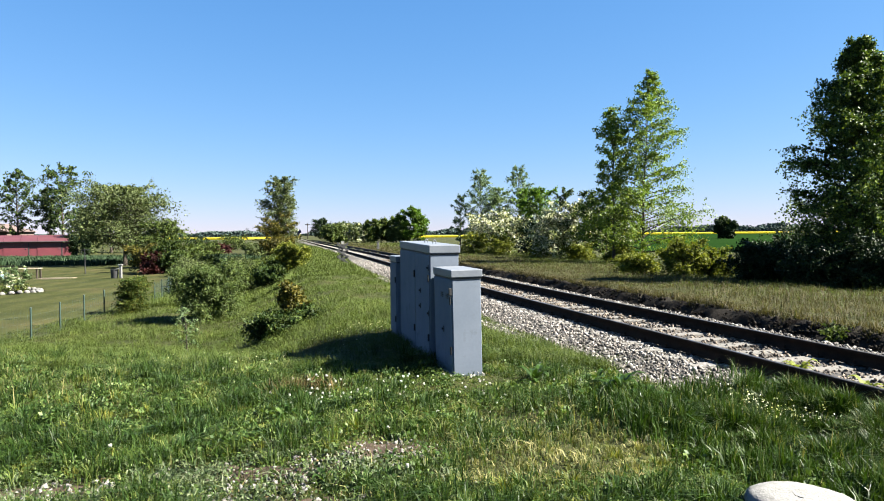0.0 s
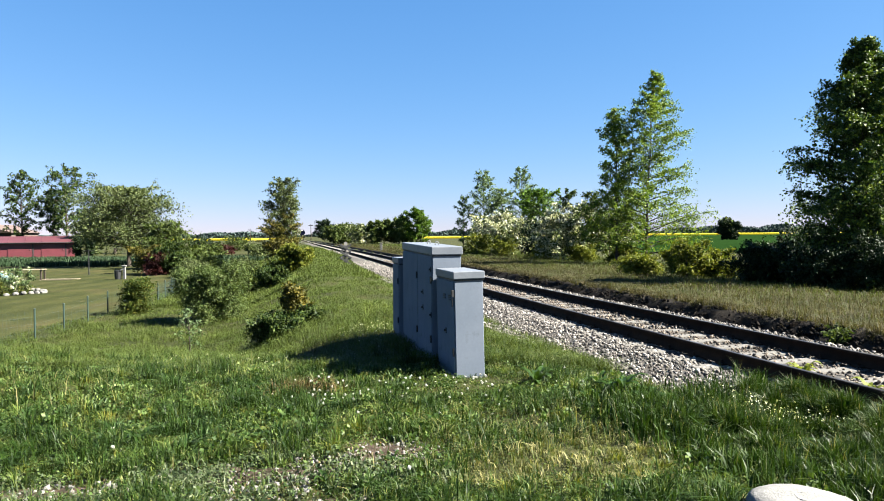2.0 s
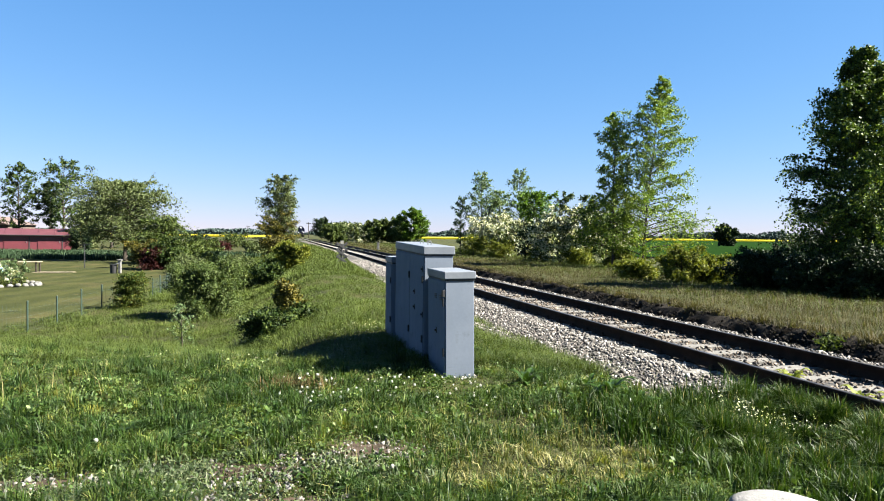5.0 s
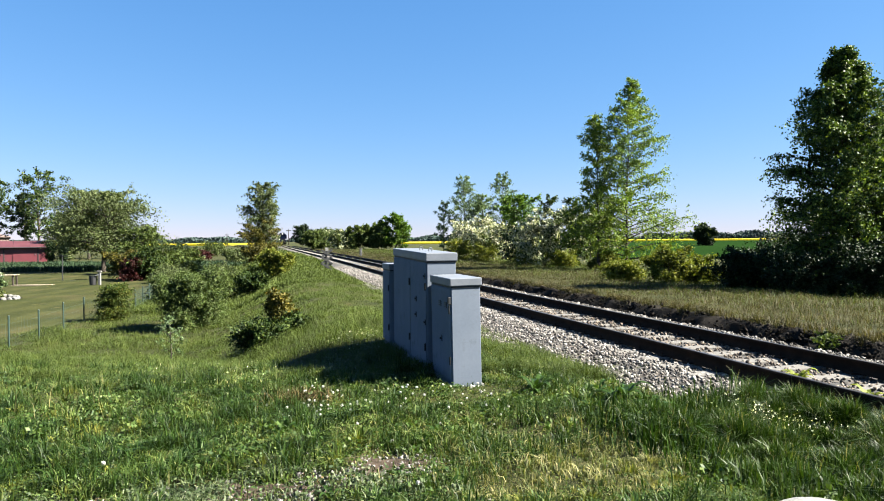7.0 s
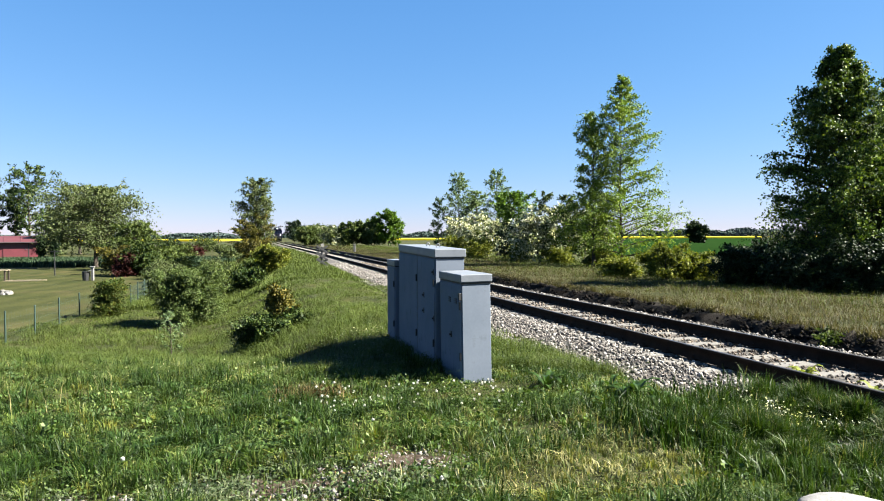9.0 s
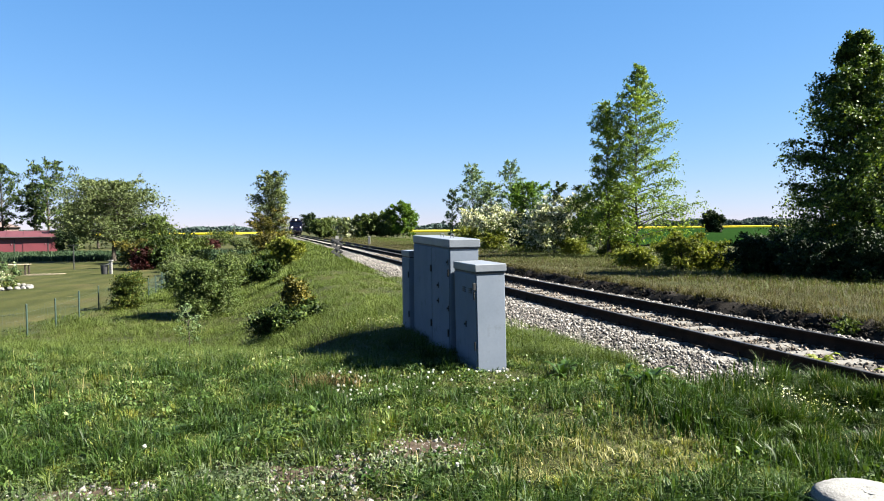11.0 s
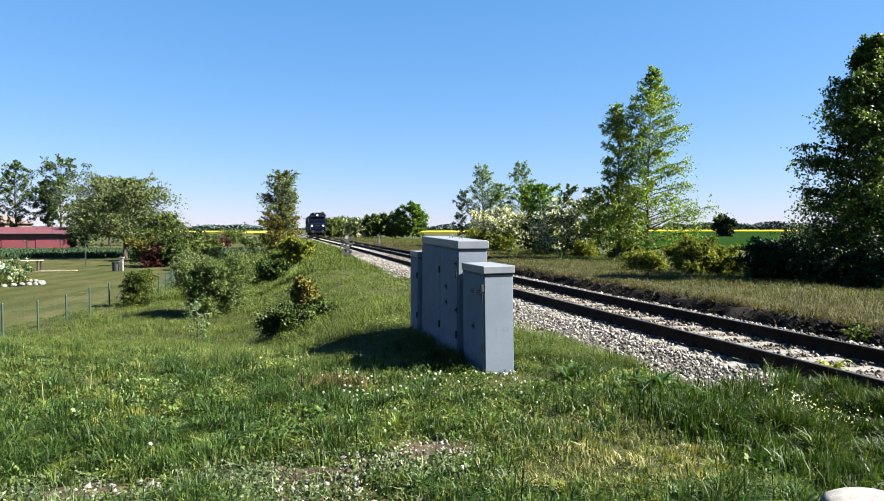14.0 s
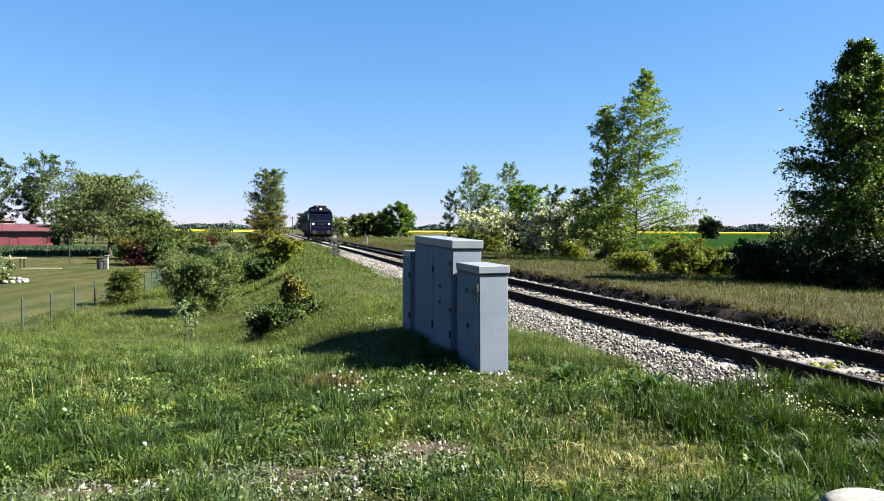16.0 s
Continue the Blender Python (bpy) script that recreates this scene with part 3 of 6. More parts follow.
# ---- plants ----
def leaf_arrays(pos, size, g, droop=0.0):
    """Rhombic leaves of random turn round the places."""
    n = len(pos)
    a = g.normal(size=(n, 3))
    a[:, 2] -= droop
    a /= np.linalg.norm(a, axis=1, keepdims=True)
    b = np.cross(a, g.normal(size=(n, 3)))
    b /= np.linalg.norm(b, axis=1, keepdims=True) + 1e-9
    l, w = size[:, None] * 0.5, size[:, None] * 0.33
    v = np.stack([pos - a * l, pos + b * w, pos + a * l, pos - b * w], 1).reshape(-1, 3)
    return v, np.arange(4 * n).reshape(-1, 4)


def limb_arrays(paths, sides=5):
    """Tapered tubes along paths of (x, y, z, r)."""
    vs, fs, base = [], [], 0
    ang = np.linspace(0, 2 * np.pi, sides, endpoint=False)
    for p in paths:
        p = np.asarray(p, float)
        t = np.gradient(p[:, :3], axis=0)
        t /= np.linalg.norm(t, axis=1, keepdims=True) + 1e-9
        ref = np.where(np.abs(t[:, 2:3]) > 0.9, np.array([[1.0, 0, 0]]), np.array([[0, 0, 1.0]]))
        u = np.cross(t, ref)
        u /= np.linalg.norm(u, axis=1, keepdims=True) + 1e-9
        w = np.cross(t, u)
        ring = p[:, None, :3] + p[:, None, 3:4] * (np.cos(ang)[None, :, None] * u[:, None] + np.sin(ang)[None, :, None] * w[:, None])
        k = len(p)
        vs.append(ring.reshape(-1, 3))
        i = (np.arange(k - 1)[:, None] * sides + np.arange(sides)[None]).ravel()
        j = (np.arange(k - 1)[:, None] * sides + (np.arange(sides)[None] + 1) % sides).ravel()
        fs.append(np.stack([i, j, j + sides, i + sides], -1) + base)
        base += k * sides
    return np.concatenate(vs), np.concatenate(fs)


def tree(name, at, height, radius, leaf, mats, label, category, seed, limbs=60, per=140, start=0.2, profile=None, trunk_r=None, bark=None, rise=0.6,
         stems=1, spread=0.35, blossom=0.0, lean=(0.0, 0.0), top_lean=0.0, upper=0.0, group="", sink=0.05, twig=0.3, wind=0.0, ragged=0.0):
    """Trunk with limbs, and a crown of many leaves set along the limbs. profile(u): crown radius share at height share u.
    upper: the height share above which the crown is a part of its own that can rock in the wind."""
    g = np.random.default_rng(seed)
    x, y = at
    z0 = gz(x, y) - sink
    profile = profile or (lambda u: math.sin(math.pi * min(1, 0.12 + 0.88 * u)) ** 0.6)
    trunk_r = trunk_r or height * 0.012
    paths, places, kinds = [], [], []
    axes = []
    for k in range(stems):
        az = 2 * math.pi * (k + 0.3) / stems + g.uniform(-0.4, 0.4)
        tilt = 0.0 if stems == 1 else spread * g.uniform(0.5, 1.0)
        hh = height * (1.0 if stems == 1 else g.uniform(0.75, 1.0))
        u = np.linspace(0, 1, 9)
        bend = np.cumsum(g.normal(0, 0.012 * height, (9, 2)), axis=0) * u[:, None] * 0.6
        px = hh * u * math.sin(tilt) * math.cos(az) + bend[:, 0] + lean[0] * height * u ** 1.5 + top_lean * height * u ** 3
        py = hh * u * math.sin(tilt) * math.sin(az) + bend[:, 1] + lean[1] * height * u ** 1.5
        p = np.stack([px, py, hh * u * math.cos(tilt), trunk_r * (1.02 - u) / math.sqrt(stems) + 0.006], -1)
        p[0, 3] *= 1.35
        paths.append(p)
        axes.append(p)
    for k in range(limbs):
        p = axes[k % stems]
        u = start + (1 - start) * ((k + g.random()) / limbs) ** 0.9
        base = np.array([np.interp(u, np.linspace(0, 1, 9), p[:, c]) for c in range(4)])
        az = 2.39996 * k + g.uniform(-0.5, 0.5)
        length = max(0.12, radius * profile((u - start) / (1 - start)) * (g.uniform(0.55, 1.12) if g.random() >= ragged else g.uniform(0.95, 1.35)))
        up = rise * (0.5 + u) * g.uniform(0.6, 1.3)
        tt = np.linspace(0, 1, 5)
        lp = np.stack([base[0] + length * tt * math.cos(az), base[1] + length * tt * math.sin(az), base[2] + length * (up * tt - 0.35 * up * tt * tt), base[3] * 0.45 * (1.05 - tt) + 0.003], -1)
        paths.append(lp)
        # side twigs gather the leaves into sprays
        twigs = max(3, int(per / 13 * g.uniform(0.7, 1.25) * (0.35 + length / radius)))
        t = g.random(twigs) ** 0.55
        c0 = np.stack([np.interp(t, tt, lp[:, i]) for i in range(3)], -1)
        way = g.normal(0, 1, (twigs, 3)) * (1, 1, 0.8) + np.array([math.cos(az) + wind, math.sin(az), 0.25]) * 0.8
        way *= (length * twig + 0.12) * g.uniform(0.5, 1.2, (twigs, 1)) / (np.linalg.norm(way, axis=1, keepdims=True) + 1e-9)
        v = g.random((twigs, 13, 1))
        c = (c0[:, None] + way[:, None] * v - np.array([0, 0, 0.35]) * (v ** 2) * length * twig).reshape(-1, 3)
        c = c + g.normal(0, leaf * 0.42, c.shape)
        n = len(c)
        places.append(c)
        kinds.append(np.full(n, 1 if g.random() < blossom else 0))
    pos, kind = np.concatenate(places), np.concatenate(kinds)
    if blossom:
        kind = np.where(g.random(len(kind)) < 0.35, 0, kind)
    keep = pos[:, 2] > 0.03
    pos, kind = pos[keep], kind[keep]
    root = empty(name, pose(x, y, z0), label, category, group)
    tv, tf = limb_arrays(paths)
    t_ob = new("trunk" if stems == 1 else "stems", fast_mesh("trunk", tv, [tf], [bark or M_BARK]))
    t_ob.parent = root
    crowns = []
    cuts = [(-1e9, upper * height), (upper * height, 1e9)] if upper else [(-1e9, 1e9)]
    for a, b in cuts:
        sel = (pos[:, 2] >= a) & (pos[:, 2] < b)
        if not sel.any():
            continue
        h0 = a if a > 0 else 0.0
        v, f = leaf_arrays(pos[sel] - (0, 0, h0), leaf * g.uniform(0.6, 1.4, sel.sum()), g)
        ob = new("crown", fast_mesh("crown", v, [f], mats, kind[sel] if len(mats) > 1 else None))
        ob.parent = root
        ob.location = (0, 0, h0)
        crowns.append(ob)
    return root, crowns


def cone_profile(u):
    return (1 - u) ** 0.95 * (0.7 + 0.3 * min(1, u * 5)) + 0.05


def lime_profile(u):
    return (1 - u) ** 0.95 * (0.78 + 0.22 * min(1, u * 4)) + 0.06


def birch_profile(u):
    return (0.92 + 0.22 * math.sin(11 * u)) * (1 - u ** 2.2) + 0.07


def egg_profile(u):
    return math.sin(math.pi * (0.15 + 0.8 * u)) ** 0.7


def dome_profile(u):
    return (1 - u ** 2.5) ** 0.5 + 0.08


birch, _ = tree("birch_tree", (10.5, 36.5), 10.0, 2.25, 0.085, [GREEN_BIRCH], "slender light green birch swaying in the wind", "tree", 21, 120, 340, 0.06, birch_profile, 0.075, M_BARK, 0.55, top_lean=0.02, twig=0.30, wind=0.5, ragged=0.45)
tree("alder_tree", (9.25, 37.4), 8.3, 1.5, 0.09, [GREEN_BIRCH], "dark-stemmed young tree beside the birch", "tree", 31, 80, 270, 0.1, birch_profile, 0.08, None, 0.9, ragged=0.5)
tree("broadleaf_tree", (13.3, 21.8), 7.6, 2.85, 0.085, [GREEN_LIME], "tall dark green broadleaf tree with leaves to the ground", "tree", 22, 190, 640, 0.0, lime_profile, 0.14, None, 0.6, twig=0.28, ragged=0.35)
tree("broadleaf_tree", (15.6, 22.6), 7.4, 2.5, 0.095, [GREEN_LIME], "dark green broadleaf tree grown into its neighbour", "tree", 32, 110, 420, 0.02, lime_profile, 0.12, None, 0.6, twig=0.32, ragged=0.2)
tree("poplar_tree", (-12.75, 55), 6.4, 1.6, 0.11, [GREEN_GREY], "narrow grey-green tree on the embankment edge", "tree", 23, 110, 190, 0.1, egg_profile, 0.10, None, 1.1, lean=(0.01, 0))
tree("rusty_shrub", (-12.85, 53.5), 4.2, 1.2, 0.10, [RUSTY], "rust-tinged young shrub at the foot of a tree", "shrub", 33, 60, 260, 0.05, egg_profile, None, None, 0.7, 3)

# poplars, maple and flowering hawthorns across the track
tree("poplar_tree", (3.5, 62), 7.1, 1.5, 0.10, [GREEN_PALE], "pale green airy young poplar", "tree", 34, 62, 210, 0.1, egg_profile, 0.07, None, 0.9)
tree("poplar_tree", (1.6, 62), 4.9, 0.9, 0.10, [GREEN_PALE], "pale green low young poplar", "tree", 44, 36, 150, 0.15, egg_profile, 0.05, None, 0.9)
tree("poplar_tree", (5.2, 63), 5.6, 1.3, 0.14, [GREEN_PALE], "pale green airy young poplar", "tree", 35, 40, 150, 0.15, egg_profile, 0.06, None, 0.9)
tree("poplar_tree", (6.7, 60), 7.2, 1.4, 0.10, [GREEN_PALE], "pale green airy young poplar", "tree", 36, 52, 200, 0.15, egg_profile, 0.07, None, 0.9)
tree("maple_tree", (7.0, 52), 4.9, 1.8, 0.16, [GREEN_VIVID], "bright green young maple on a bare stem", "tree", 37, 30, 160, 0.52, egg_profile, 0.07, None, 0.45)
tree("hawthorn_bush", (4.3, 58), 3.6, 2.2, 0.15, [GREEN_GREY, BLOSSOM], "white flowering hawthorn bush", "bush", 38, 46, 190, 0.08, dome_profile, None, None, 0.6, 4, blossom=1.0, group="hawthorns across the track")
tree("hawthorn_bush", (6.0, 55), 3.0, 1.7, 0.15, [GREEN_BUSH, BLOSSOM], "white flowering hawthorn bush", "bush", 39, 36, 170, 0.08, dome_profile, None, None, 0.6, 4, blossom=0.75, group="hawthorns across the track")
tree("hawthorn_bush", (7.3, 43), 3.4, 1.8, 0.12, [GREEN_BUSH, BLOSSOM], "white flowering hawthorn bush", "bush", 40, 60, 260, 0.08, dome_profile, None, None, 0.7, 4, blossom=1.0, group="hawthorns across the track")
tree("hawthorn_bush", (10.3, 44), 3.6, 1.7, 0.15, [GREEN_BUSH, BLOSSOM], "white flowering hawthorn bush", "bush", 41, 36, 170, 0.08, dome_profile, None, None, 0.7, 4, blossom=0.75, group="hawthorns across the track")
tree("dark_bush", (7.3, 49), 2.6, 1.8, 0.15, [GREEN_DARK], "dense dark green bush", "bush", 42, 36, 190, 0.05, dome_profile, None, None, 0.6, 4)
tree("dark_bush", (8.75, 42.5), 4.6, 0.95, 0.10, [GREEN_ALDER], "upright dark green bush", "bush", 43, 60, 260, 0.05, egg_profile, None, None, 0.7, 3)
for k, (x, y, h, r) in enumerate([(2.5, 54, 1.7, 1.3), (4.2, 51, 1.5, 1.2), (8.2, 41.5, 0.9, 1.0), (9.7, 38, 1.1, 1.0), (6.5, 45, 1.3, 1.0), (11.9, 35.5, 1.0, 1.0), (8.7, 25.0, 1.25, 0.9), (9.9, 25.4, 1.0, 0.8), (7.4, 26.5, 0.8, 0.8)]):
    tree("yellow_shrub", (x, y), h, r * 0.8, 0.08, [YELLOW_BUSH], "yellow-green low shrub on the verge", "shrub", 50 + k, 40, 210, 0.03, dome_profile, None, None, 0.7, 5, group="yellow-green verge shrubs")
# low bushes, some added so their dark leaves stand for shade by the trees
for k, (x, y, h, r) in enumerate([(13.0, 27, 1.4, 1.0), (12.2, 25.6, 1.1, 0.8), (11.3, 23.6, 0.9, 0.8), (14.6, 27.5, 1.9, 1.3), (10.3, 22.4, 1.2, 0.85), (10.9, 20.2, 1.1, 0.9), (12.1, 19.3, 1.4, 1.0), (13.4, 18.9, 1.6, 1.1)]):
    tree("dark_bush", (x, y), h, r, 0.075, [GREEN_DARK], "low dark green bush added to deepen the shade under the trees", "bush", 262 + k, 60, 260, 0.03, dome_profile, None, None, 0.6, 5, group="dark bushes under the trees")

# along the track, far off
for k, (x, y, h, r, mat, lab) in enumerate([
        (-11.6, 126, 4.9, 2.4, GREEN_BUSH, "broad green bush beside the far track"), (-21.0, 132, 3.7, 2.0, GREEN_BUSH, "green bush beside the far track"),
        (-8.3, 125, 5.0, 2.2, BUSH_LIGHT, "light green bush beside the far track"), (-5.2, 124, 6.2, 2.6, GREEN_VIVID, "light green bush beside the far track"), (-35, 200, 5.6, 3.0, GREEN_DARK, "dark round tree beside the far track"),
        (-25, 170, 4.2, 3.0, GREEN_BUSH, "green bush beside the far track"), (63.4, 155, 5.2, 2.2, GREEN_DARK, "lone round tree in the wheat field")]):
    tree("far_tree", (x, y), h, r, 0.28, [mat], lab, "tree", 70 + k, 44, 700 if k == 6 else 260, 0.08, egg_profile if k in (4, 6) else dome_profile, None, None, 0.6, 1 if k == 4 else 4)
for k, (x, y, h, r) in enumerate([(-17, 140, 3.6, 3.0), (-21, 150, 3.4, 3.0), (-15, 133, 3.0, 2.2)]):
    tree("far_hawthorn", (x, y), h, r, 0.32, [GREEN_GREY, BLOSSOM], "pale flowering bush beside the far track", "bush", 80 + k, 36, 110, 0.05, dome_profile, None, None, 0.6, 3, blossom=0.45)

# hollow below the embankment
tree("round_bush", (-7.6, 22.6), 1.75, 0.72, 0.05, [BUSH_LIGHT], "round grey-green willow bush in the hollow", "bush", 90, 170, 380, 0.02, dome_profile, None, None, 1.1, 9, 0.42, ragged=0.3)
tree("thuja", (-11.15, 25.0), 1.32, 0.46, 0.05, [THUJA], "small bushy thuja by the fence", "shrub", 91, 130, 170, 0.0, dome_profile, None, None, 0.8, 3, 0.2)
tree("rusty_shrub", (-3.22, 15.0), 1.05, 0.2, 0.055, [RUSTY], "rust and yellow tipped shrub on the slope", "shrub", 92, 44, 150, 0.1, egg_profile, None, None, 0.9, 4, 0.25)
tree("dark_bush", (-3.5, 14.4), 0.6, 0.42, 0.05, [GREEN_ALDER], "low dark green bramble on the slope", "bush", 93, 70, 190, 0.02, dome_profile, None, None, 0.6, 6, 0.5)
tree("dark_bush", (-3.05, 14.8), 0.45, 0.36, 0.06, [GREEN_ALDER], "low green bramble on the slope", "bush", 94, 30, 120, 0.02, dome_profile, None, None, 0.6, 6, 0.5)
tree("yellow_shrub", (-7.7, 35.5), 1.6, 0.62, 0.09, [YELLOW_BUSH], "yellow-green shrub on the embankment edge", "shrub", 95, 70, 300, 0.03, dome_profile, None, None, 0.8, 5, 0.5)
tree("yellow_shrub", (-9.0, 38.5), 1.1, 0.8, 0.12, [GREEN_BUSH], "green shrub on the embankment edge", "shrub", 96, 34, 170, 0.03, dome_profile, None, None, 0.8, 5, 0.5)
for k, (x, y, h, r, mat) in enumerate([(-7.7, 31, 1.5, 1.0, GREEN_ALDER), (-9.2, 33, 1.7, 1.2, GREEN_BUSH), (-10.4, 36, 1.6, 1.2, GREEN_ALDER), (-10.2, 30, 1.3, 1.1, GREEN_BUSH),
                                       (-12.5, 34, 1.4, 1.2, GREEN_GREY), (-14, 38, 1.6, 1.3, GREEN_GREY), (-11.8, 41, 1.7, 1.4, GREEN_GREY), (-15.5, 43, 1.6, 1.4, GREEN_GREY),
                                       (-13.2, 46, 1.6, 1.4, GREEN_BUSH), (-17.3, 47, 1.8, 1.5, GREEN_GREY), (-15.2, 52, 1.7, 1.5, GREEN_GREY), (-18.6, 55, 1.9, 1.6, GREEN_BUSH),
                                       (-14.0, 60, 1.7, 1.5, GREEN_BUSH), (-10.0, 27.5, 0.8, 0.5, GREEN_GREY)]):
    tree("scrub_bush", (x, y), h * 0.62, r * 0.65, 0.085, [mat], "grey-green scrub bush in the overgrown hollow", "bush", 100 + k, 36, 190, 0.02, dome_profile, None, None, 0.7, 5, 0.35, group="scrub in the hollow")
for k, (x, y, h, r, mat) in enumerate([(-24, 66, 3.0, 2.0, GREEN_BUSH), (-29, 85, 3.2, 2.4, GREEN_BUSH), (-31, 95, 2.4, 2.2, RED_BUSH), (-36, 120, 4.0, 3.0, GREEN_BUSH), (-27, 100, 2.4, 2.6, GREEN_GREY), (-46, 130, 3.4, 3.2, GREEN_DARK), (-21, 80, 2.2, 2.0, GREEN_GREY)]):
    tree("field_bush", (x, y), h * 0.55, r * 0.85, 0.2, [mat], "bush at the edge of the fields", "bush", 120 + k, 34, 110, 0.03, dome_profile, None, None, 0.6, 4, 0.5)

# garden trees and shrubs
tree("apple_tree", (-30.2, 66), 7.1, 4.9, 0.16, [GREEN_GREY], "broad old fruit tree in the garden", "tree", 130, 110, 280, 0.2, dome_profile, 0.2, None, 0.45, 1)
tree("fruit_tree", (-24.2, 60), 3.7, 2.2, 0.17, [GREEN_BUSH], "green garden tree by the fence", "tree", 131, 50, 170, 0.15, dome_profile, 0.1, None, 0.5)
tree("red_bush", (-20.8, 50), 1.5, 0.9, 0.11, [RED_BUSH], "dark red leaved garden shrub", "bush", 132, 40, 150, 0.03, dome_profile, None, None, 0.7, 4, 0.4)
tree("red_bush", (-22.2, 52), 2.3, 1.2, 0.13, [RUSTY], "brownish leaved garden shrub", "bush", 133, 40, 150, 0.03, dome_profile, None, None, 0.7, 4, 0.4)
tree("dark_bush", (-19.9, 50.5), 2.6, 1.1, 0.14, [GREEN_ALDER], "dark green garden shrub by the fence", "bush", 134, 44, 150, 0.03, egg_profile, None, None, 0.8, 3, 0.3)
for k, (x, y, h, r, mat, st) in enumerate([(-68.5, 112, 12.8, 3.4, GREEN_ALDER, 0.15), (-64.0, 113, 10.0, 2.2, GREEN_DARK, 0.3), (-59.0, 108, 12.9, 4.2, GREEN_ALDER, 0.25), (-53.5, 112, 10.2, 2.8, GREEN_GREY, 0.15),
                                           (-74.5, 105, 9.0, 4.0, GREEN_VIVID, 0.1), (-48.5, 110, 8.2, 2.8, GREEN_GREY, 0.1), (-79, 116, 11.0, 4.0, GREEN_ALDER, 0.15), (-62, 122, 7, 4, GREEN_GREY, 0.05), (-51, 100, 5.0, 2.6, GREEN_GREY, 0.05)]):
    tree("tall_tree", (x, y), h, r, 0.3, [mat], "tall tree behind the red shed", "tree", 140 + k, 46, 110, st, egg_profile, h * 0.018, None, 0.8, group="trees behind the shed")
for k, x in enumerate((-51.0, -49.3)):
    tree("columnar_conifer", (x, 96), 2.6, 0.7, 0.2, [GREEN_DARK], "dark narrow conifer beside the shed", "shrub", 160 + k, 34, 90, 0.0, egg_profile, None, None, 0.9)


def far_woods():
    g = np.random.default_rng(77)
    n = 110000
    x = g.uniform(-1150, 1500, n)
    y = 1250 + 120 * np.sin(x * 0.004) + g.uniform(0, 60, n)
    top = 9 + 4.5 * np.sin(x * 0.013) + 3 * np.sin(x * 0.037 + 2) + 2.5 * np.sin(x * 0.11)
    top = np.maximum(5, top) * (0.55 + 0.45 * smooth(-300, 300, x))
    z = -1 + top * g.random(n) ** 1.1
    v, f = leaf_arrays(np.stack([x, y, z], -1), g.uniform(2.5, 5, n), g)
    tagged(new("far_woods", fast_mesh("far_woods", v, [f], [FAR_WOOD])), "blue-green line of woods on the horizon", "woods", kind="stuff")


far_woods()


# ---- grass ----
def grass(name, xs, ys, h, w, mat, label, seed, bend=0.45, sink=0.01, away=None):
    """Blades with a bent tip; arrays of places, heights and widths."""
    g = np.random.default_rng(seed)
    n = len(xs)
    h = h * (1 - 0.68 * np.exp(-((xs - 0.25) / 0.6) ** 2 - ((ys - 7.35) / 0.5) ** 2))  # trodden before the cabinets
    z = ground_z(xs, ys) - sink
    az = g.uniform(0, 2 * np.pi, n) if away is None else away
    b = np.abs(g.normal(0, bend, n)) * h
    side = az + np.pi / 2 + g.normal(0, 0.6, n)
    dx, dy, sx, sy = np.cos(az), np.sin(az), np.cos(side) * w * 0.5, np.sin(side) * w * 0.5
    p0 = np.stack([xs - sx, ys - sy, z], -1)
    p1 = np.stack([xs + sx, ys + sy, z], -1)
    mx, my, mz = xs + dx * b * 0.3, ys + dy * b * 0.3, z + h * 0.6
    p2 = np.stack([mx + sx * 0.8, my + sy * 0.8, mz], -1)
    p3 = np.stack([mx - sx * 0.8, my - sy * 0.8, mz], -1)
    p4 = np.stack([xs + dx * b, ys + dy * b, z + h * (1 - 0.25 * np.minimum(1.5, b / h))], -1)
    v = np.stack([p0, p1, p2, p3, p4], 1).reshape(-1, 3)
    i = 5 * np.arange(n)
    me = fast_mesh(name, v, [np.stack([i, i + 1, i + 2, i + 3], -1), np.stack([i + 3, i + 2, i + 4], -1)], [mat])
    return tagged(new(name, me), label, "grass", kind="stuff")


CAB_S = [(0.135, 7.66, 0.325, 0.84), (-0.14, 8.58, 0.36, 2.02), (-0.68, 10.6, 0.36, 0.55)]


def clear(x, y):
    """True where no cabinet, stone or bare patch stands."""
    ok = np.hypot(x - 1.935, y - 3.74) > 0.27
    for cx, cy, w, d in CAB_S:
        u = NX * (x - cx) + NY * (y - cy)
        v = DX * (x - cx) + DY * (y - cy)
        ok &= ~((u > -0.04) & (u < w + 0.04) & (v > -0.02) & (v < d + 0.02))
    return ok


def bare(x, y):
    """Share of bare earth at a place, 0 to 1: worn patches of the plateau."""
    a = np.exp(-(((x + 0.50) / 0.5) ** 2 + ((y - 5.1) / 0.36) ** 2))
    b = np.exp(-(((x + 1.25) / 0.7) ** 2 + ((y - 4.62) / 0.26) ** 2))
    c = np.exp(-(((x + 2.6) / 0.85) ** 2 + ((y - 4.3) / 0.25) ** 2))
    d = np.exp(-(((x + 0.9) / 0.6) ** 2 + ((y - 4.05) / 0.26) ** 2))
    return np.clip((a + b + c + d) * (0.55 + 0.9 * wave(x, y, 7.0, 0.6)), 0, 1)


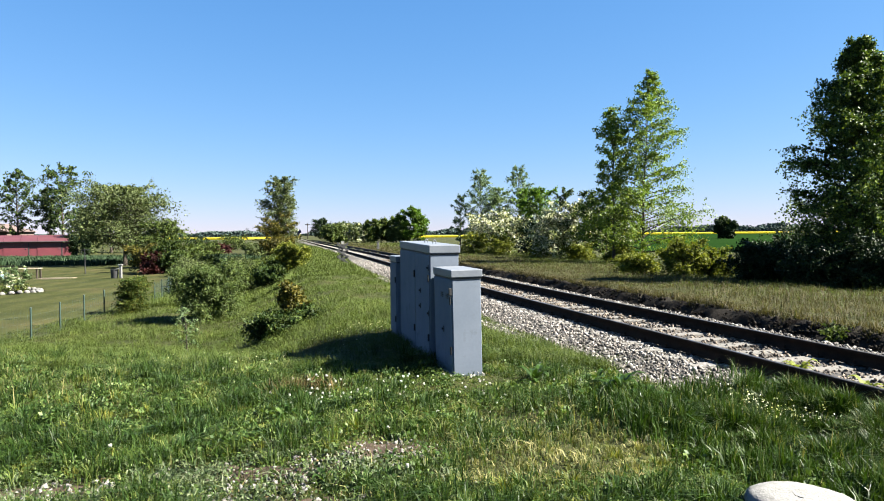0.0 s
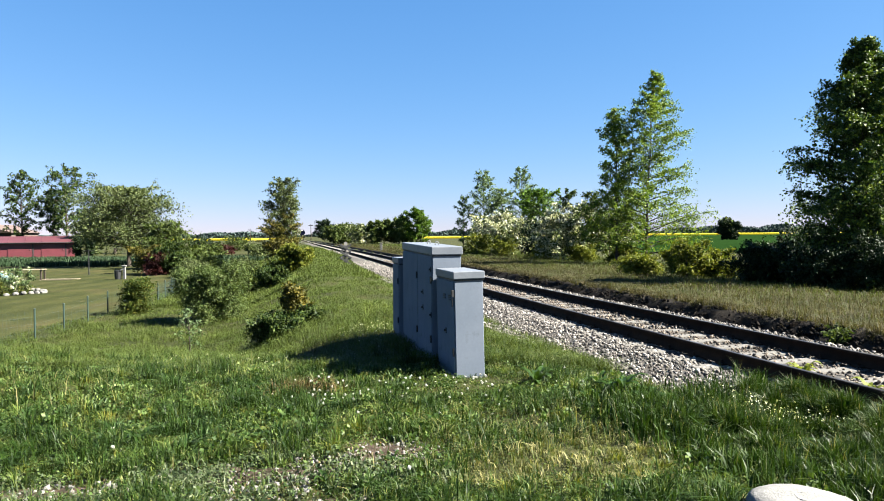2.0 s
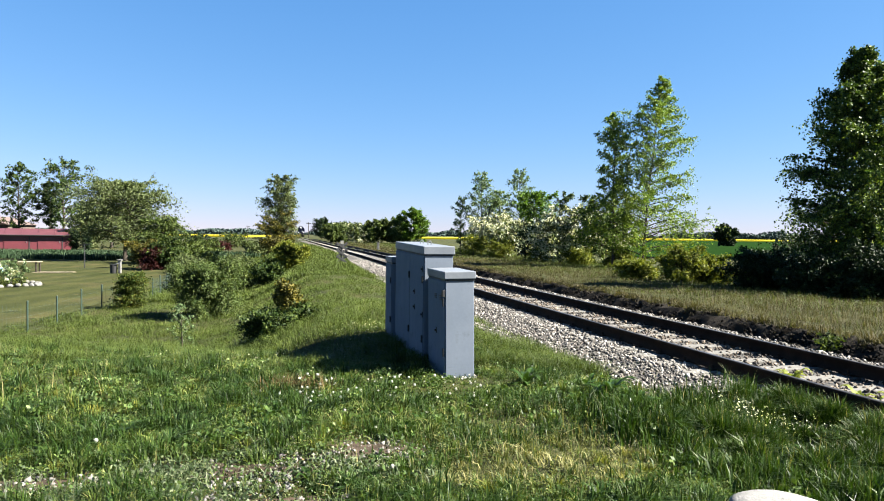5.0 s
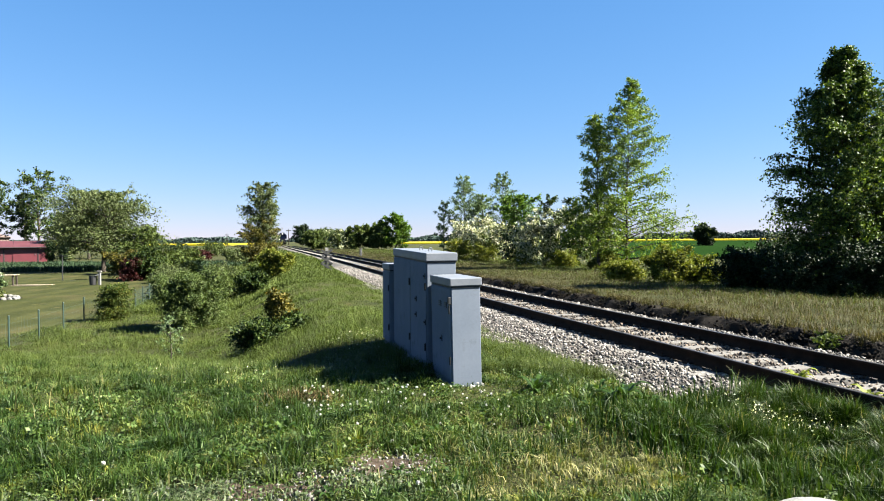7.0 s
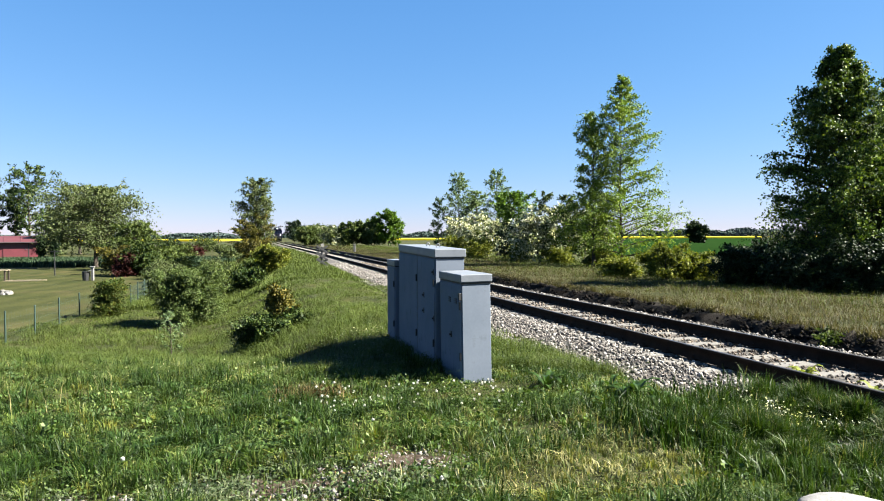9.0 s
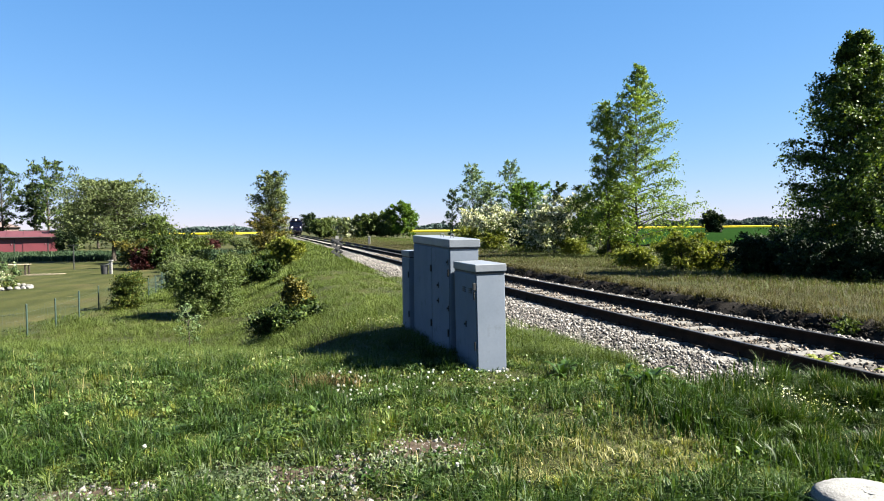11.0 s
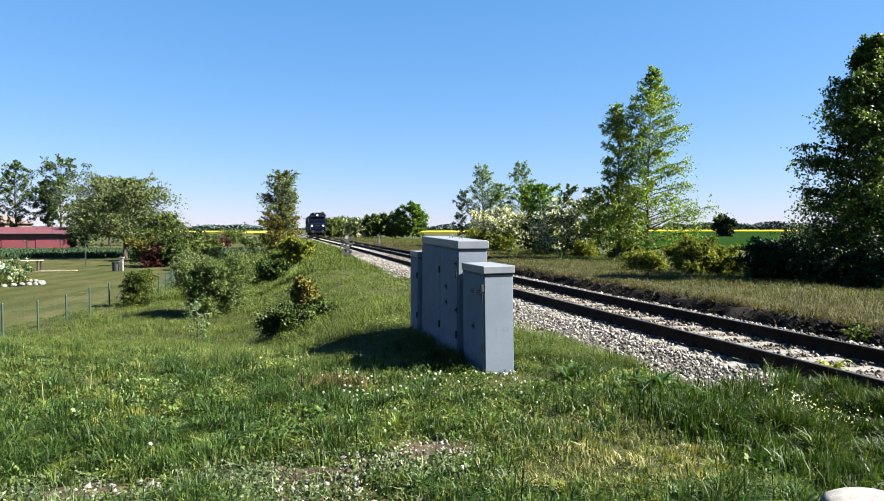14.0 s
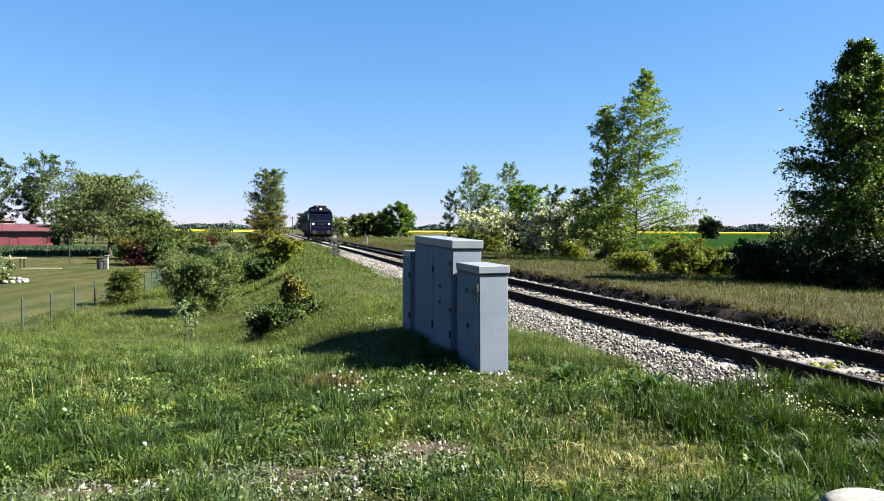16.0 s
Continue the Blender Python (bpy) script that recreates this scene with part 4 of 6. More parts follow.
def straw(x, y):
    """Share of dry straw-coloured turf at a place, 0 to 1."""
    a = np.exp(-(((x - 1.0) / 0.75) ** 2 + ((y - 5.75) / 0.6) ** 2))
    b = np.exp(-(((x - 0.35) / 0.45) ** 2 + ((y - 4.75) / 0.45) ** 2))
    c = np.exp(-(((x - 1.25) / 0.5) ** 2 + ((y - 4.75) / 0.55) ** 2))
    return np.clip((a + b + c) * (0.35 + 1.15 * wave(x, y, 4.1, 0.2)), 0, 1)


def wave(x, y, k, ph):
    return 0.5 + 0.25 * np.sin(k * x + ph) * np.cos(k * 0.8 * y - ph) + 0.25 * np.sin(k * 0.53 * x - k * 0.7 * y + 2 * ph)


def patchy(x, y, size, seed):
    """Smooth random patches of a given size, 0 to 1."""
    t = np.random.default_rng(seed).random((128, 128))
    u, v = x / size + 40.3, y / size + 17.7
    i, j = np.floor(u).astype(int), np.floor(v).astype(int)
    a, b = u - i, v - j
    a, b = a * a * (3 - 2 * a), b * b * (3 - 2 * b)
    i, j, i1, j1 = i % 128, j % 128, (i + 1) % 128, (j + 1) % 128
    return (t[i, j] * (1 - a) + t[i1, j] * a) * (1 - b) + (t[i, j1] * (1 - a) + t[i1, j1] * a) * b


def clumps(name, count, per, y0, y1, h0, h1, spread, w0, w1, mat, label, seed, keep=None):
    """Tufts whose blades lean outwards from their roots."""
    g = np.random.default_rng(seed)
    cx, cy = scatter(count, y0, y1, g, power=1.15)
    if keep is not None:
        ok = keep(cx, cy, g.random(count))
        cx, cy = cx[ok], cy[ok]
    ch, cr = h0 + (h1 - h0) * g.random(len(cx)) ** 1.6, spread * g.uniform(0.5, 1.3, len(cx))
    i = g.integers(0, len(cx), per * len(cx))
    az, rr = g.uniform(0, 2 * np.pi, len(i)), g.random(len(i)) ** 0.7
    x, y = cx[i] + cr[i] * rr * np.cos(az), cy[i] + cr[i] * rr * np.sin(az)
    s, q = track_coords(x, y)
    ok = (q < -2.45) & clear(x, y) & (bare(x, y) < 0.55)
    x, y, i, az, rr = x[ok], y[ok], i[ok], az[ok], rr[ok]
    grass(name, x, y, ch[i] * (1.05 - 0.45 * rr) * g.uniform(0.6, 1.1, len(x)), g.uniform(w0, w1, len(x)), mat, label, seed + 1, 0.75, 0.01, az + g.normal(0, 0.5, len(x)))


def scatter(n, y0, y1, g, half=0.74, power=1.0):
    y = y0 + (y1 - y0) * g.random(n) ** power
    x = g.uniform(-1, 1, n) * half * (y + 0.6) - 0.15
    return x, y


def build_grass():
    g = np.random.default_rng(300)
    # short turf of the plateau
    x, y = scatter(280000, 3.3, 10.5, g, power=1.25)
    s, q = track_coords(x, y)
    dry = straw(x, y)
    thick = wave(x, y, 2.3, 0.4) * (1 - 0.93 * bare(x, y))
    rough = patchy(x, y, 0.16, 5) * 0.6 + patchy(x, y, 0.42, 6) * 0.4
    keep = (q < -2.35) & clear(x, y) & (g.random(len(x)) < np.clip(2.6 * rough - 0.55, 0.1, 1) * (0.4 + 0.7 * thick) * (1 - 0.97 * bare(x, y)))
    x, y, q, dry = x[keep], y[keep], q[keep], dry[keep]
    tall = 0.55 + 0.9 * wave(x, y, 1.7, 1.1) + 0.5 * smooth(6.5, 9.5, y)
    h = (0.022 + 0.06 * g.random(len(x)) ** 1.8) * tall * (0.3 + 1.5 * patchy(x, y, 0.16, 5))
    isdry = g.random(len(x)) < np.clip(0.05 + 1.4 * dry, 0, 0.96)
    w = g.uniform(0.005, 0.012, len(x))
    grass("turf", x[~isdry], y[~isdry], h[~isdry], w[~isdry], GRASS, "short green turf with gaps", 301, 1.3)
    grass("dry_turf", x[isdry], y[isdry], h[isdry], w[isdry], DRY_TURF, "dry straw-coloured grass patches", 302, 0.9)
    # tufts of several kinds
    clumps("green_clumps", 900, 60, 3.8, 10.5, 0.07, 0.19, 0.07, 0.006, 0.013, GRASS, "fresh green grass clumps", 330, lambda x, y, r: (straw(x, y) < 0.45) & (r < 0.25 + patchy(x, y, 0.8, 8)))
    clumps("dark_clumps", 520, 70, 3.8, 10.0, 0.07, 0.20, 0.08, 0.007, 0.015, GRASS_BLUE, "blue-green coarse grass clumps", 332, lambda x, y, r: (straw(x, y) < 0.5) & (r < 1.5 * patchy(x, y, 0.9, 9) - 0.1))
    clumps("yellow_clumps", 420, 60, 3.8, 9.5, 0.06, 0.16, 0.07, 0.006, 0.011, GRASS_YELLOW, "yellow-green grass clumps", 334, lambda x, y, r: r < 1.5 * patchy(x, y, 0.7, 10) - 0.1)
    clumps("straw_clumps", 520, 60, 4.2, 7.2, 0.05, 0.13, 0.08, 0.005, 0.009, DRY_TURF, "dry straw-coloured grass clumps", 336, lambda x, y, r: r < 1.3 * straw(x, y))
    k = 1150
    cx, cy = scatter(k, 3.8, 10.0, g, power=1.2)
    ch = 0.06 + 0.19 * g.random(k) ** 1.6
    i = g.integers(0, k, 80000)
    x, y = cx[i] + g.normal(0, 0.055, 80000), cy[i] + g.normal(0, 0.055, 80000)
    s, q = track_coords(x, y)
    keep = (q < -2.5) & clear(x, y) & (bare(x, y) < 0.4) & (g.random(len(x)) > 1.2 * straw(x, y))
    x, y, i = x[keep], y[keep], i[keep]
    grass("tufts", x, y, ch[i] * g.uniform(0.5, 1.1, len(x)), g.uniform(0.005, 0.010, len(x)), GRASS_LUSH, "darker green grass tufts in the turf", 320, 1.2)
    # coarser turf behind and beside the standpoint
    x, y = g.uniform(-9, 4.6, 90000), g.uniform(-5, 3.4, 90000)
    s, q = track_coords(x, y)
    keep = (q < -2.4) & clear(x, y)
    x, y = x[keep], y[keep]
    grass("back_turf", x, y, g.uniform(0.03, 0.11, len(x)) * (0.5 + wave(x, y, 2.1, 0.7)), g.uniform(0.008, 0.016, len(x)), GRASS, "short green turf round the standpoint", 327, 0.9)
    # taller stalks in the turf and by the cabinets
    x, y = scatter(6000, 4.0, 11.0, g)
    s, q = track_coords(x, y)
    keep = (q < -2.6) & clear(x, y) & (g.random(len(x)) < wave(x, y, 1.9, 2.2))
    x, y = x[keep], y[keep]
    grass("tall_stalks", x, y, g.uniform(0.08, 0.22, len(x)), g.uniform(0.004, 0.006, len(x)), GRASS_SLOPE, "taller grass stalks", 303, 0.5)
    # lush tall grass by the ballast
    n = 95000
    pick = g.random(n)
    cx = np.where(pick < 0.35, 3.45, np.where(pick < 0.65, 2.45, 3.0))
    cy = np.where(pick < 0.35, 6.7, np.where(pick < 0.65, 5.9, 5.1))
    sp = np.where(pick < 0.35, 0.42, np.where(pick < 0.65, 0.42, 0.55))
    x, y = cx + sp * g.normal(size=n), cy + sp * g.normal(size=n)
    s, q = track_coords(x, y)
    near = (pick > 0.66) & (pick < 0.80)
    x, y = np.where(near, 3.6 + 0.6 * (x - 3.0), x), np.where(near, 5.9 + 0.6 * (y - 5.1), y)
    s, q = track_coords(x, y)
    keep = (q < np.where((pick < 0.35) | near, -1.0, -1.7)) & (y > 4.0) & clear(x, y) & (g.random(n) < np.clip(2.4 * patchy(x, y, 0.2, 21) - 0.05, 0.3, 1))
    x, y, pick, q = x[keep], y[keep], pick[keep], q[keep]
    h = (0.08 + 0.14 * g.random(len(x))) * np.where(pick < 0.35, 1.2, 0.95) * (0.3 + 1.3 * patchy(x, y, 0.2, 21))
    lift = np.interp(q, [-2.5, -2.1, -1.5, -1.0], [0.0, 0.12, 0.19, 0.20])
    grass("lush_grass", x, y, h, g.uniform(0.007, 0.017, len(x)), GRASS_LUSH, "lush dark green tall grass beside the ballast", 304, 0.55, -lift)
    pale = g.random(len(x)) < 0.03
    grass("seed_stalks", x[pale], y[pale], h[pale] * 1.25, g.uniform(0.004, 0.006, pale.sum()), DRY_TURF, "pale seed stalks in the tall grass", 322, 0.4, -lift[pale])
    # thin grass growing into the ballast shoulder
    n = 9000
    s = 2.5 + 22 * g.random(n) ** 1.3
    q = -2.45 + np.abs(g.normal(0, 0.28, n))
    px = track_perp(s) + q
    x, y = DX * s + NX * px, DY * s + NY * px
    keep = (q < -1.4) & (g.random(n) < 1.4 * wave(x, y, 3.3, 0.9) - 0.15)
    x, y, q = x[keep], y[keep], q[keep]
    h = g.uniform(0.07, 0.2, len(x)) + np.interp(q, [-2.5, -2.1, -1.5], [0.0, 0.08, 0.14])
    grass("shoulder_grass", x, y, h, g.uniform(0.004, 0.008, len(x)), GRASS_SLOPE, "thin grass growing into the ballast shoulder", 326, 0.5, 0.03)
    # slope and hollow
    x, y = scatter(460000, 8.5, 30, g, power=1.3)
    s, q = track_coords(x, y)
    keep = (q < -2.35) & (x > -12.4 - 0.17 * (y - 27).clip(0)) & clear(x, y) & (g.random(len(x)) < np.clip(1.9 * patchy(x, y, 0.5, 31) - 0.1, 0.15, 1))
    x, y = x[keep], y[keep]
    grass("meadow_grass", x, y, g.uniform(0.05, 0.16, len(x)) * (0.3 + 1.0 * patchy(x, y, 0.5, 31) + 0.6 * patchy(x, y, 2.2, 32)), g.uniform(0.003, 0.006, len(x)) * (1 + 0.03 * y), GRASS_SLOPE, "tall meadow grass on the embankment slope", 305, 1.5)
    # farther meadow
    n = 130000
    y = 27 + 71 * g.random(n) ** 1.6
    x = g.uniform(-0.42, 0.03, n) * y
    s, q = track_coords(x, y)
    keep = (q < -2.6 + 1.0 * smooth(34, 60, y)) & (x > -12.6 - 0.17 * (y - 27))
    x, y, q = x[keep], y[keep], q[keep]
    grass("far_meadow_grass", x, y, g.uniform(0.1, 0.24, len(x)) * (0.6 + 0.8 * wave(x, y, 0.6, 1.9)) * (1 + 0.012 * (y - 27)), g.uniform(0.012, 0.025, len(x)) * (0.4 + y / 45), GRASS_SLOPE, "rough meadow grass farther along", 306, 0.5, 0.01 - np.interp(q, [-2.5, -2.1, -1.5], [0.0, 0.10, 0.17]))
    # verge across the track
    n = 320000
    s = 3 + 125 * g.random(n) ** 1.8
    q = 2.35 + 12 * g.random(n) ** 1.2
    px = track_perp(s) + q
    x, y = DX * s + NX * px, DY * s + NY * px
    isgreen = g.random(n) < np.clip(0.16 + 0.09 * (q - 4) + 0.3 * (wave(x, y, 0.5, 0.3) - 0.5), 0.08, 0.9)
    h = g.uniform(0.06, 0.18, n) * np.clip(0.55 + 0.2 * (q - 2.3), 0.5, 1.1) * (0.35 + 0.7 * patchy(x, y, 0.35, 41) + 0.6 * patchy(x, y, 1.6, 42))
    w = g.uniform(0.003, 0.007, n) * (1 + 0.03 * s)
    grass("verge_dry_grass", x[~isgreen], y[~isgreen], h[~isgreen], w[~isgreen], GRASS_DRY, "dry olive and straw grass across the track", 307, 1.0)
    grass("verge_green_grass", x[isgreen], y[isgreen], h[isgreen], w[isgreen], GRASS_SLOPE, "green grass across the track", 308, 0.8)
    # tussocks over the earth edge
    k = 620
    cs = -1 + 46 * g.random(k) ** 1.3
    cq = g.normal(2.52, 0.14, k)
    i = g.integers(0, k, 30000)
    s, q = cs[i] + g.normal(0, 0.09, 30000), cq[i] + g.normal(0, 0.07, 30000)
    px = track_perp(s) + q
    grass("edge_tussocks", DX * s + NX * px, DY * s + NY * px, g.uniform(0.06, 0.2, 30000), g.uniform(0.006, 0.012, 30000) * (1 + 0.02 * s), GRASS_DRY, "tussocks hanging over the earth edge", 321, 0.9, -0.01)
    # hedge of cereal behind the lawn
    n = 30000
    x, y = g.uniform(-80, -20, n), g.uniform(66, 84, n)
    grass("rye_strip", x, y, g.uniform(0.35, 0.6, n), g.uniform(0.08, 0.2, n), RYE, "blue-green strip of tall rye behind the lawn", 309, 0.2)
    # low broad leaves between the blades
    x, y = scatter(170000, 3.3, 9.5, g, power=1.3)
    s, q = track_coords(x, y)
    keep = (q < -2.6) & clear(x, y) & (g.random(len(x)) < (0.15 + wave(x, y, 3.1, 1.5)) * (1 - 0.95 * bare(x, y)) * (1 - 0.9 * straw(x, y)))
    x, y = x[keep], y[keep]
    pos = np.stack([x, y, ground_z(x, y) + g.uniform(0.005, 0.06, len(x))], -1)
    v, f = leaf_arrays(pos, g.uniform(0.009, 0.028, len(x)) * (0.6 + 0.8 * wave(x, y, 2.7, 0.1)), g)
    tagged(new("clover", fast_mesh("clover", v, [f], [CLOVER])), "low clover and weed leaves in the turf", "weeds", kind="stuff")
    # broad rosettes and leafy weeds standing out of the turf
    k = 420
    cx, cy = scatter(k, 4.2, 9.0, g, power=1.1)
    i = g.integers(0, k, 15000)
    rise = g.random(15000)
    x, y = cx[i] + g.normal(0, 0.05, 15000), cy[i] + g.normal(0, 0.05, 15000)
    s, q = track_coords(x, y)
    keep = (q < -2.6) & clear(x, y) & (bare(x, y) < 0.5) & (straw(x, y) < 0.5)
    x, y, i, rise = x[keep], y[keep], i[keep], rise[keep]
    size = 0.02 + 0.028 * (i % 7) / 6
    pos = np.stack([x, y, ground_z(x, y) + 0.02 + rise * (0.03 + 0.1 * (i % 5) / 4)], -1)
    v, f = leaf_arrays(pos, size, g)
    tagged(new("leafy_weeds", fast_mesh("leafy_weeds", v, [f], [CLOVER])), "leafy green weeds standing in the turf", "weeds", kind="stuff")
    # silvery weeds on the worn ground
    n = 2400
    k = g.integers(0, 26, n)
    cx, cy = g.uniform(-3.0, -0.3, 26), g.uniform(4.0, 4.9, 26)
    x, y = cx[k] + g.normal(0, 0.11, n), cy[k] + g.normal(0, 0.09, n)
    pos = np.stack([x, y, ground_z(x, y) + g.uniform(0.0, 0.07, n)], -1)
    v, f = leaf_arrays(pos, g.uniform(0.014, 0.042, n), g)
    tagged(new("silverweed", fast_mesh("silverweed", v, [f], [SILVER])), "grey-green silverweed on the worn earth", "weeds", kind="stuff")
    # gravel in the bare patches
    x, y = scatter(60000, 3.6, 5.7, g)
    keep = g.random(len(x)) < 0.24 * bare(x, y) ** 1.2
    x, y = x[keep], y[keep]
    pos = np.stack([x, y, ground_z(x, y) + 0.006], -1)
    rocks("gravel", pos, 0.004 + 0.024 * g.random(len(x)) ** 2.6, M_GRAVEL, "loose gravel and stones on bare earth", "gravel", 310)
    # strappy grey weeds and dry litter round the worn ground
    k = 30
    cx, cy = g.uniform(-3.0, 0.0, k), g.uniform(3.9, 5.0, k)
    i = (k * g.random(15000) ** 1.6).astype(int)
    cx, cy = cx + 0.0, np.where(cx < -1.6, cy * 0.55 + 1.85, cy)
    x, y = cx[i] + g.normal(0, 0.09, 15000), cy[i] + g.normal(0, 0.08, 15000)
    keep = g.random(15000) < 0.45 * (1.2 - bare(x, y))
    x, y = x[keep], y[keep]
    grass("grey_weeds", x, y, g.uniform(0.03, 0.11, len(x)), g.uniform(0.006, 0.014, len(x)), SILVER, "strappy grey-green weeds round the worn earth", 323, 1.3)
    x, y = scatter(60000, 3.6, 5.8, g)
    keep = (g.random(len(x)) < 0.22 * bare(x, y)) & clear(x, y)
    x, y = x[keep], y[keep]
    grass("dry_litter", x, y, g.uniform(0.012, 0.04, len(x)), g.uniform(0.006, 0.014, len(x)), LITTER, "dry brown leaf litter on bare earth", 324, 1.6)
    # reddish grass clump beside the cabinet shadow
    x, y = -1.4 + 0.2 * g.normal(size=700), 7.05 + 0.16 * g.normal(size=700)
    grass("reddish_grass", x, y, g.uniform(0.06, 0.2, 700), g.uniform(0.004, 0.007, 700), LITTER, "reddish dry grass clump", 325, 0.6)
    # a few long arching pale stalks
    x, y = -3.45 + 0.28 * g.normal(size=14), 6.6 + 0.22 * g.normal(size=14)
    grass("arching_stalks", x, y, g.uniform(0.22, 0.4, 14), g.uniform(0.006, 0.009, 14), DRY_TURF, "long arching pale grass stalks", 328, 0.6)
    # small white flowers
    n = 1500
    pick = g.integers(0, 4, n)
    cx, cy = np.array([-1.25, -2.2, -3.0, 3.0])[pick], np.array([11.3, 9.6, 8.3, 6.2])[pick]
    sx, sy = np.array([0.5, 0.7, 0.8, 0.24])[pick], np.array([0.25, 0.4, 0.4, 0.2])[pick]
    x, y = cx + sx * g.normal(size=n), cy + sy * g.normal(size=n)
    keep = clear(x, y) & ((pick == 3) | (g.random(n) < np.where(pick == 0, 0.5, 0.12)))
    x, y, pick = x[keep], y[keep], pick[keep]
    z = ground_z(x, y) + g.uniform(0.08, 0.16, len(x)) + np.where(pick == 3, g.uniform(0.08, 0.26, len(x)), 0)
    v, f = leaf_arrays(np.stack([x, y, z], -1), g.uniform(0.012, 0.026, len(x)), g)
    tagged(new("white_flowers", fast_mesh("white_flowers", v, [f], [BLOSSOM])), "small white wild flowers in the grass", "flowers", kind="stuff")


GRASS_BLUE = foliage("coarse_grass_blade", [(0.0, (0.012, 0.030, 0.008)), (0.6, (0.028, 0.055, 0.016)), (1.0, (0.070, 0.10, 0.045))], 0.22, 0.45, 1.4, 1.4)
GRASS_YELLOW = foliage("yellow_grass_blade", [(0.0, (0.038, 0.052, 0.008)), (0.6, (0.070, 0.082, 0.014)), (1.0, (0.12, 0.12, 0.03))], 0.27, 0.5, 1.4, 1.4)
LITTER = foliage("dry_litter_blade", [(0.0, (0.0348, 0.0203, 0.0104)), (0.5, (0.0754, 0.0493, 0.0232)), (1.0, (0.139, 0.104, 0.058))], 0.15, 0.8, 2.0)
M_GRAVEL = surface("earthy_gravel", (0.0498, 0.0454, 0.0409), (0.149, 0.14, 0.127), 9.0, 60.0, 0.9, 0, 0.5, 0.004)
SILVER = foliage("silverweed_leaf", [(0.0, (0.0186, 0.0336, 0.0128)), (0.6, (0.0493, 0.0667, 0.0348)), (1.0, (0.122, 0.139, 0.0928))], 0.2, 0.6, 2.0)
build_grass()


def bare_patch(name, cx, cy, rx, ry, seed):
    bm = bmesh.new()
    g = random.Random(seed)
    n = 40
    rim = [0.75 + 0.25 * math.sin(3 * a + seed) + 0.15 * math.sin(7 * a) + g.uniform(-0.1, 0.1) for a in (2 * math.pi * k / n for k in range(n))]
    loops = []
    for f in (0.02, 0.35, 0.7, 1.0):
        loops.append([])
        for k in range(n):
            a = 2 * math.pi * k / n
            x, y = cx + rx * rim[k] * f * math.cos(a), cy + ry * rim[k] * f * math.sin(a)
            loops[-1].append(bm.verts.new((x, y, gz(x, y) + 0.012 - 0.03 * (f == 1.0))))
    for a, b in zip(loops, loops[1:]):
        for k in range(n):
            bm.faces.new((a[k], b[k], b[(k + 1) % n], a[(k + 1) % n]))
    bm.faces.new(loops[0])
    bmesh.ops.recalc_face_normals(bm, faces=bm.faces)
    tagged(part(name, bm, M_DIRT), "patch of bare brown earth with gravel", "bare earth", kind="structure")


bare_patch("bare_earth", -0.50, 5.1, 0.5, 0.32, 1)
bare_patch("bare_earth", -1.25, 4.62, 0.75, 0.22, 2)
bare_patch("bare_earth", -2.6, 4.3, 0.95, 0.25, 3)
bare_patch("bare_earth", -0.9, 4.05, 0.65, 0.22, 4)


# ---- small plants ----
CLOCK = surface("seed_fluff", (0.348, 0.341, 0.303), (0.47, 0.461, 0.416), 30.0, 300.0, 0.9, 0, 0.9, 0.004, spec=0.1)
def dandelion_clock(m):
    root = empty("dandelion_clock", m, "white dandelion seed head on a thin stem", "dandelion", "dandelion seed heads")
    part("stem", rod((0, 0, -0.03), (0.012, 0, 0.14), 0.003, 0.0025, 5), GRASS, root)
    bm = bmesh.new()
    g = random.Random(1)
    core = Vector((0.012, 0, 0.155))
    for k in range(90):
        z = 1 - 2 * (k + 0.5) / 90
        a = 2.39996 * k
        d = Vector((math.sqrt(1 - z * z) * math.cos(a), math.sqrt(1 - z * z) * math.sin(a), z))
        u = d.orthogonal().normalized()
        r = g.uniform(0.013, 0.021)
        ring = [core + d * r + (u * math.cos(t) + d.cross(u) * math.sin(t)) * 0.0045 for t in (0, 2.1, 4.2)]
        tip = bm.verts.new(core + d * 0.004)
        vs = [bm.verts.new(p) for p in ring]
        bm.faces.new(vs)
        bm.faces.new((tip, vs[0], vs[1]))
    part("seed_head", bm, CLOCK, root)
    return root


def plant_dandelions():
    g = random.Random(15)
    spots = [(-2.36, 4.99), (-0.216, 4.46), (1.26, 7.65), (1.17, 7.2), (-0.73, 5.95), (-2.05, 6.9), (1.55, 7.1), (1.45, 6.9)]
    spots += [(g.uniform(-1.7, 0.65), g.uniform(6.5, 7.5)) for _ in range(34)]
    spots += [(g.gauss(-1.0, 0.12), g.gauss(6.55, 0.08)) for _ in range(11)]
    spots += [(g.uniform(-3.0, 2.0), g.uniform(5.0, 8.8)) for _ in range(16)]
    spots += [(g.uniform(-1.6, 0.7), g.uniform(7.0, 7.55)) for _ in range(30)]
    spots += [(g.gauss(-1.0, 0.25), g.gauss(6.75, 0.12)) for _ in range(14)]
    first = None
    for x, y in spots:
        if not bool(clear(np.array(x), np.array(y))):
            continue
        m = pose(x, y, gz(x, y) - g.uniform(0.0, 0.05), g.uniform(-14, 14), g.uniform(-14, 14), g.uniform(0, 360)) @ Matrix.Scale(g.uniform(0.55, 0.9), 4)
        if first is None:
            first = dandelion_clock(m)
        else:
            copy_thing(first, m)


plant_dandelions()


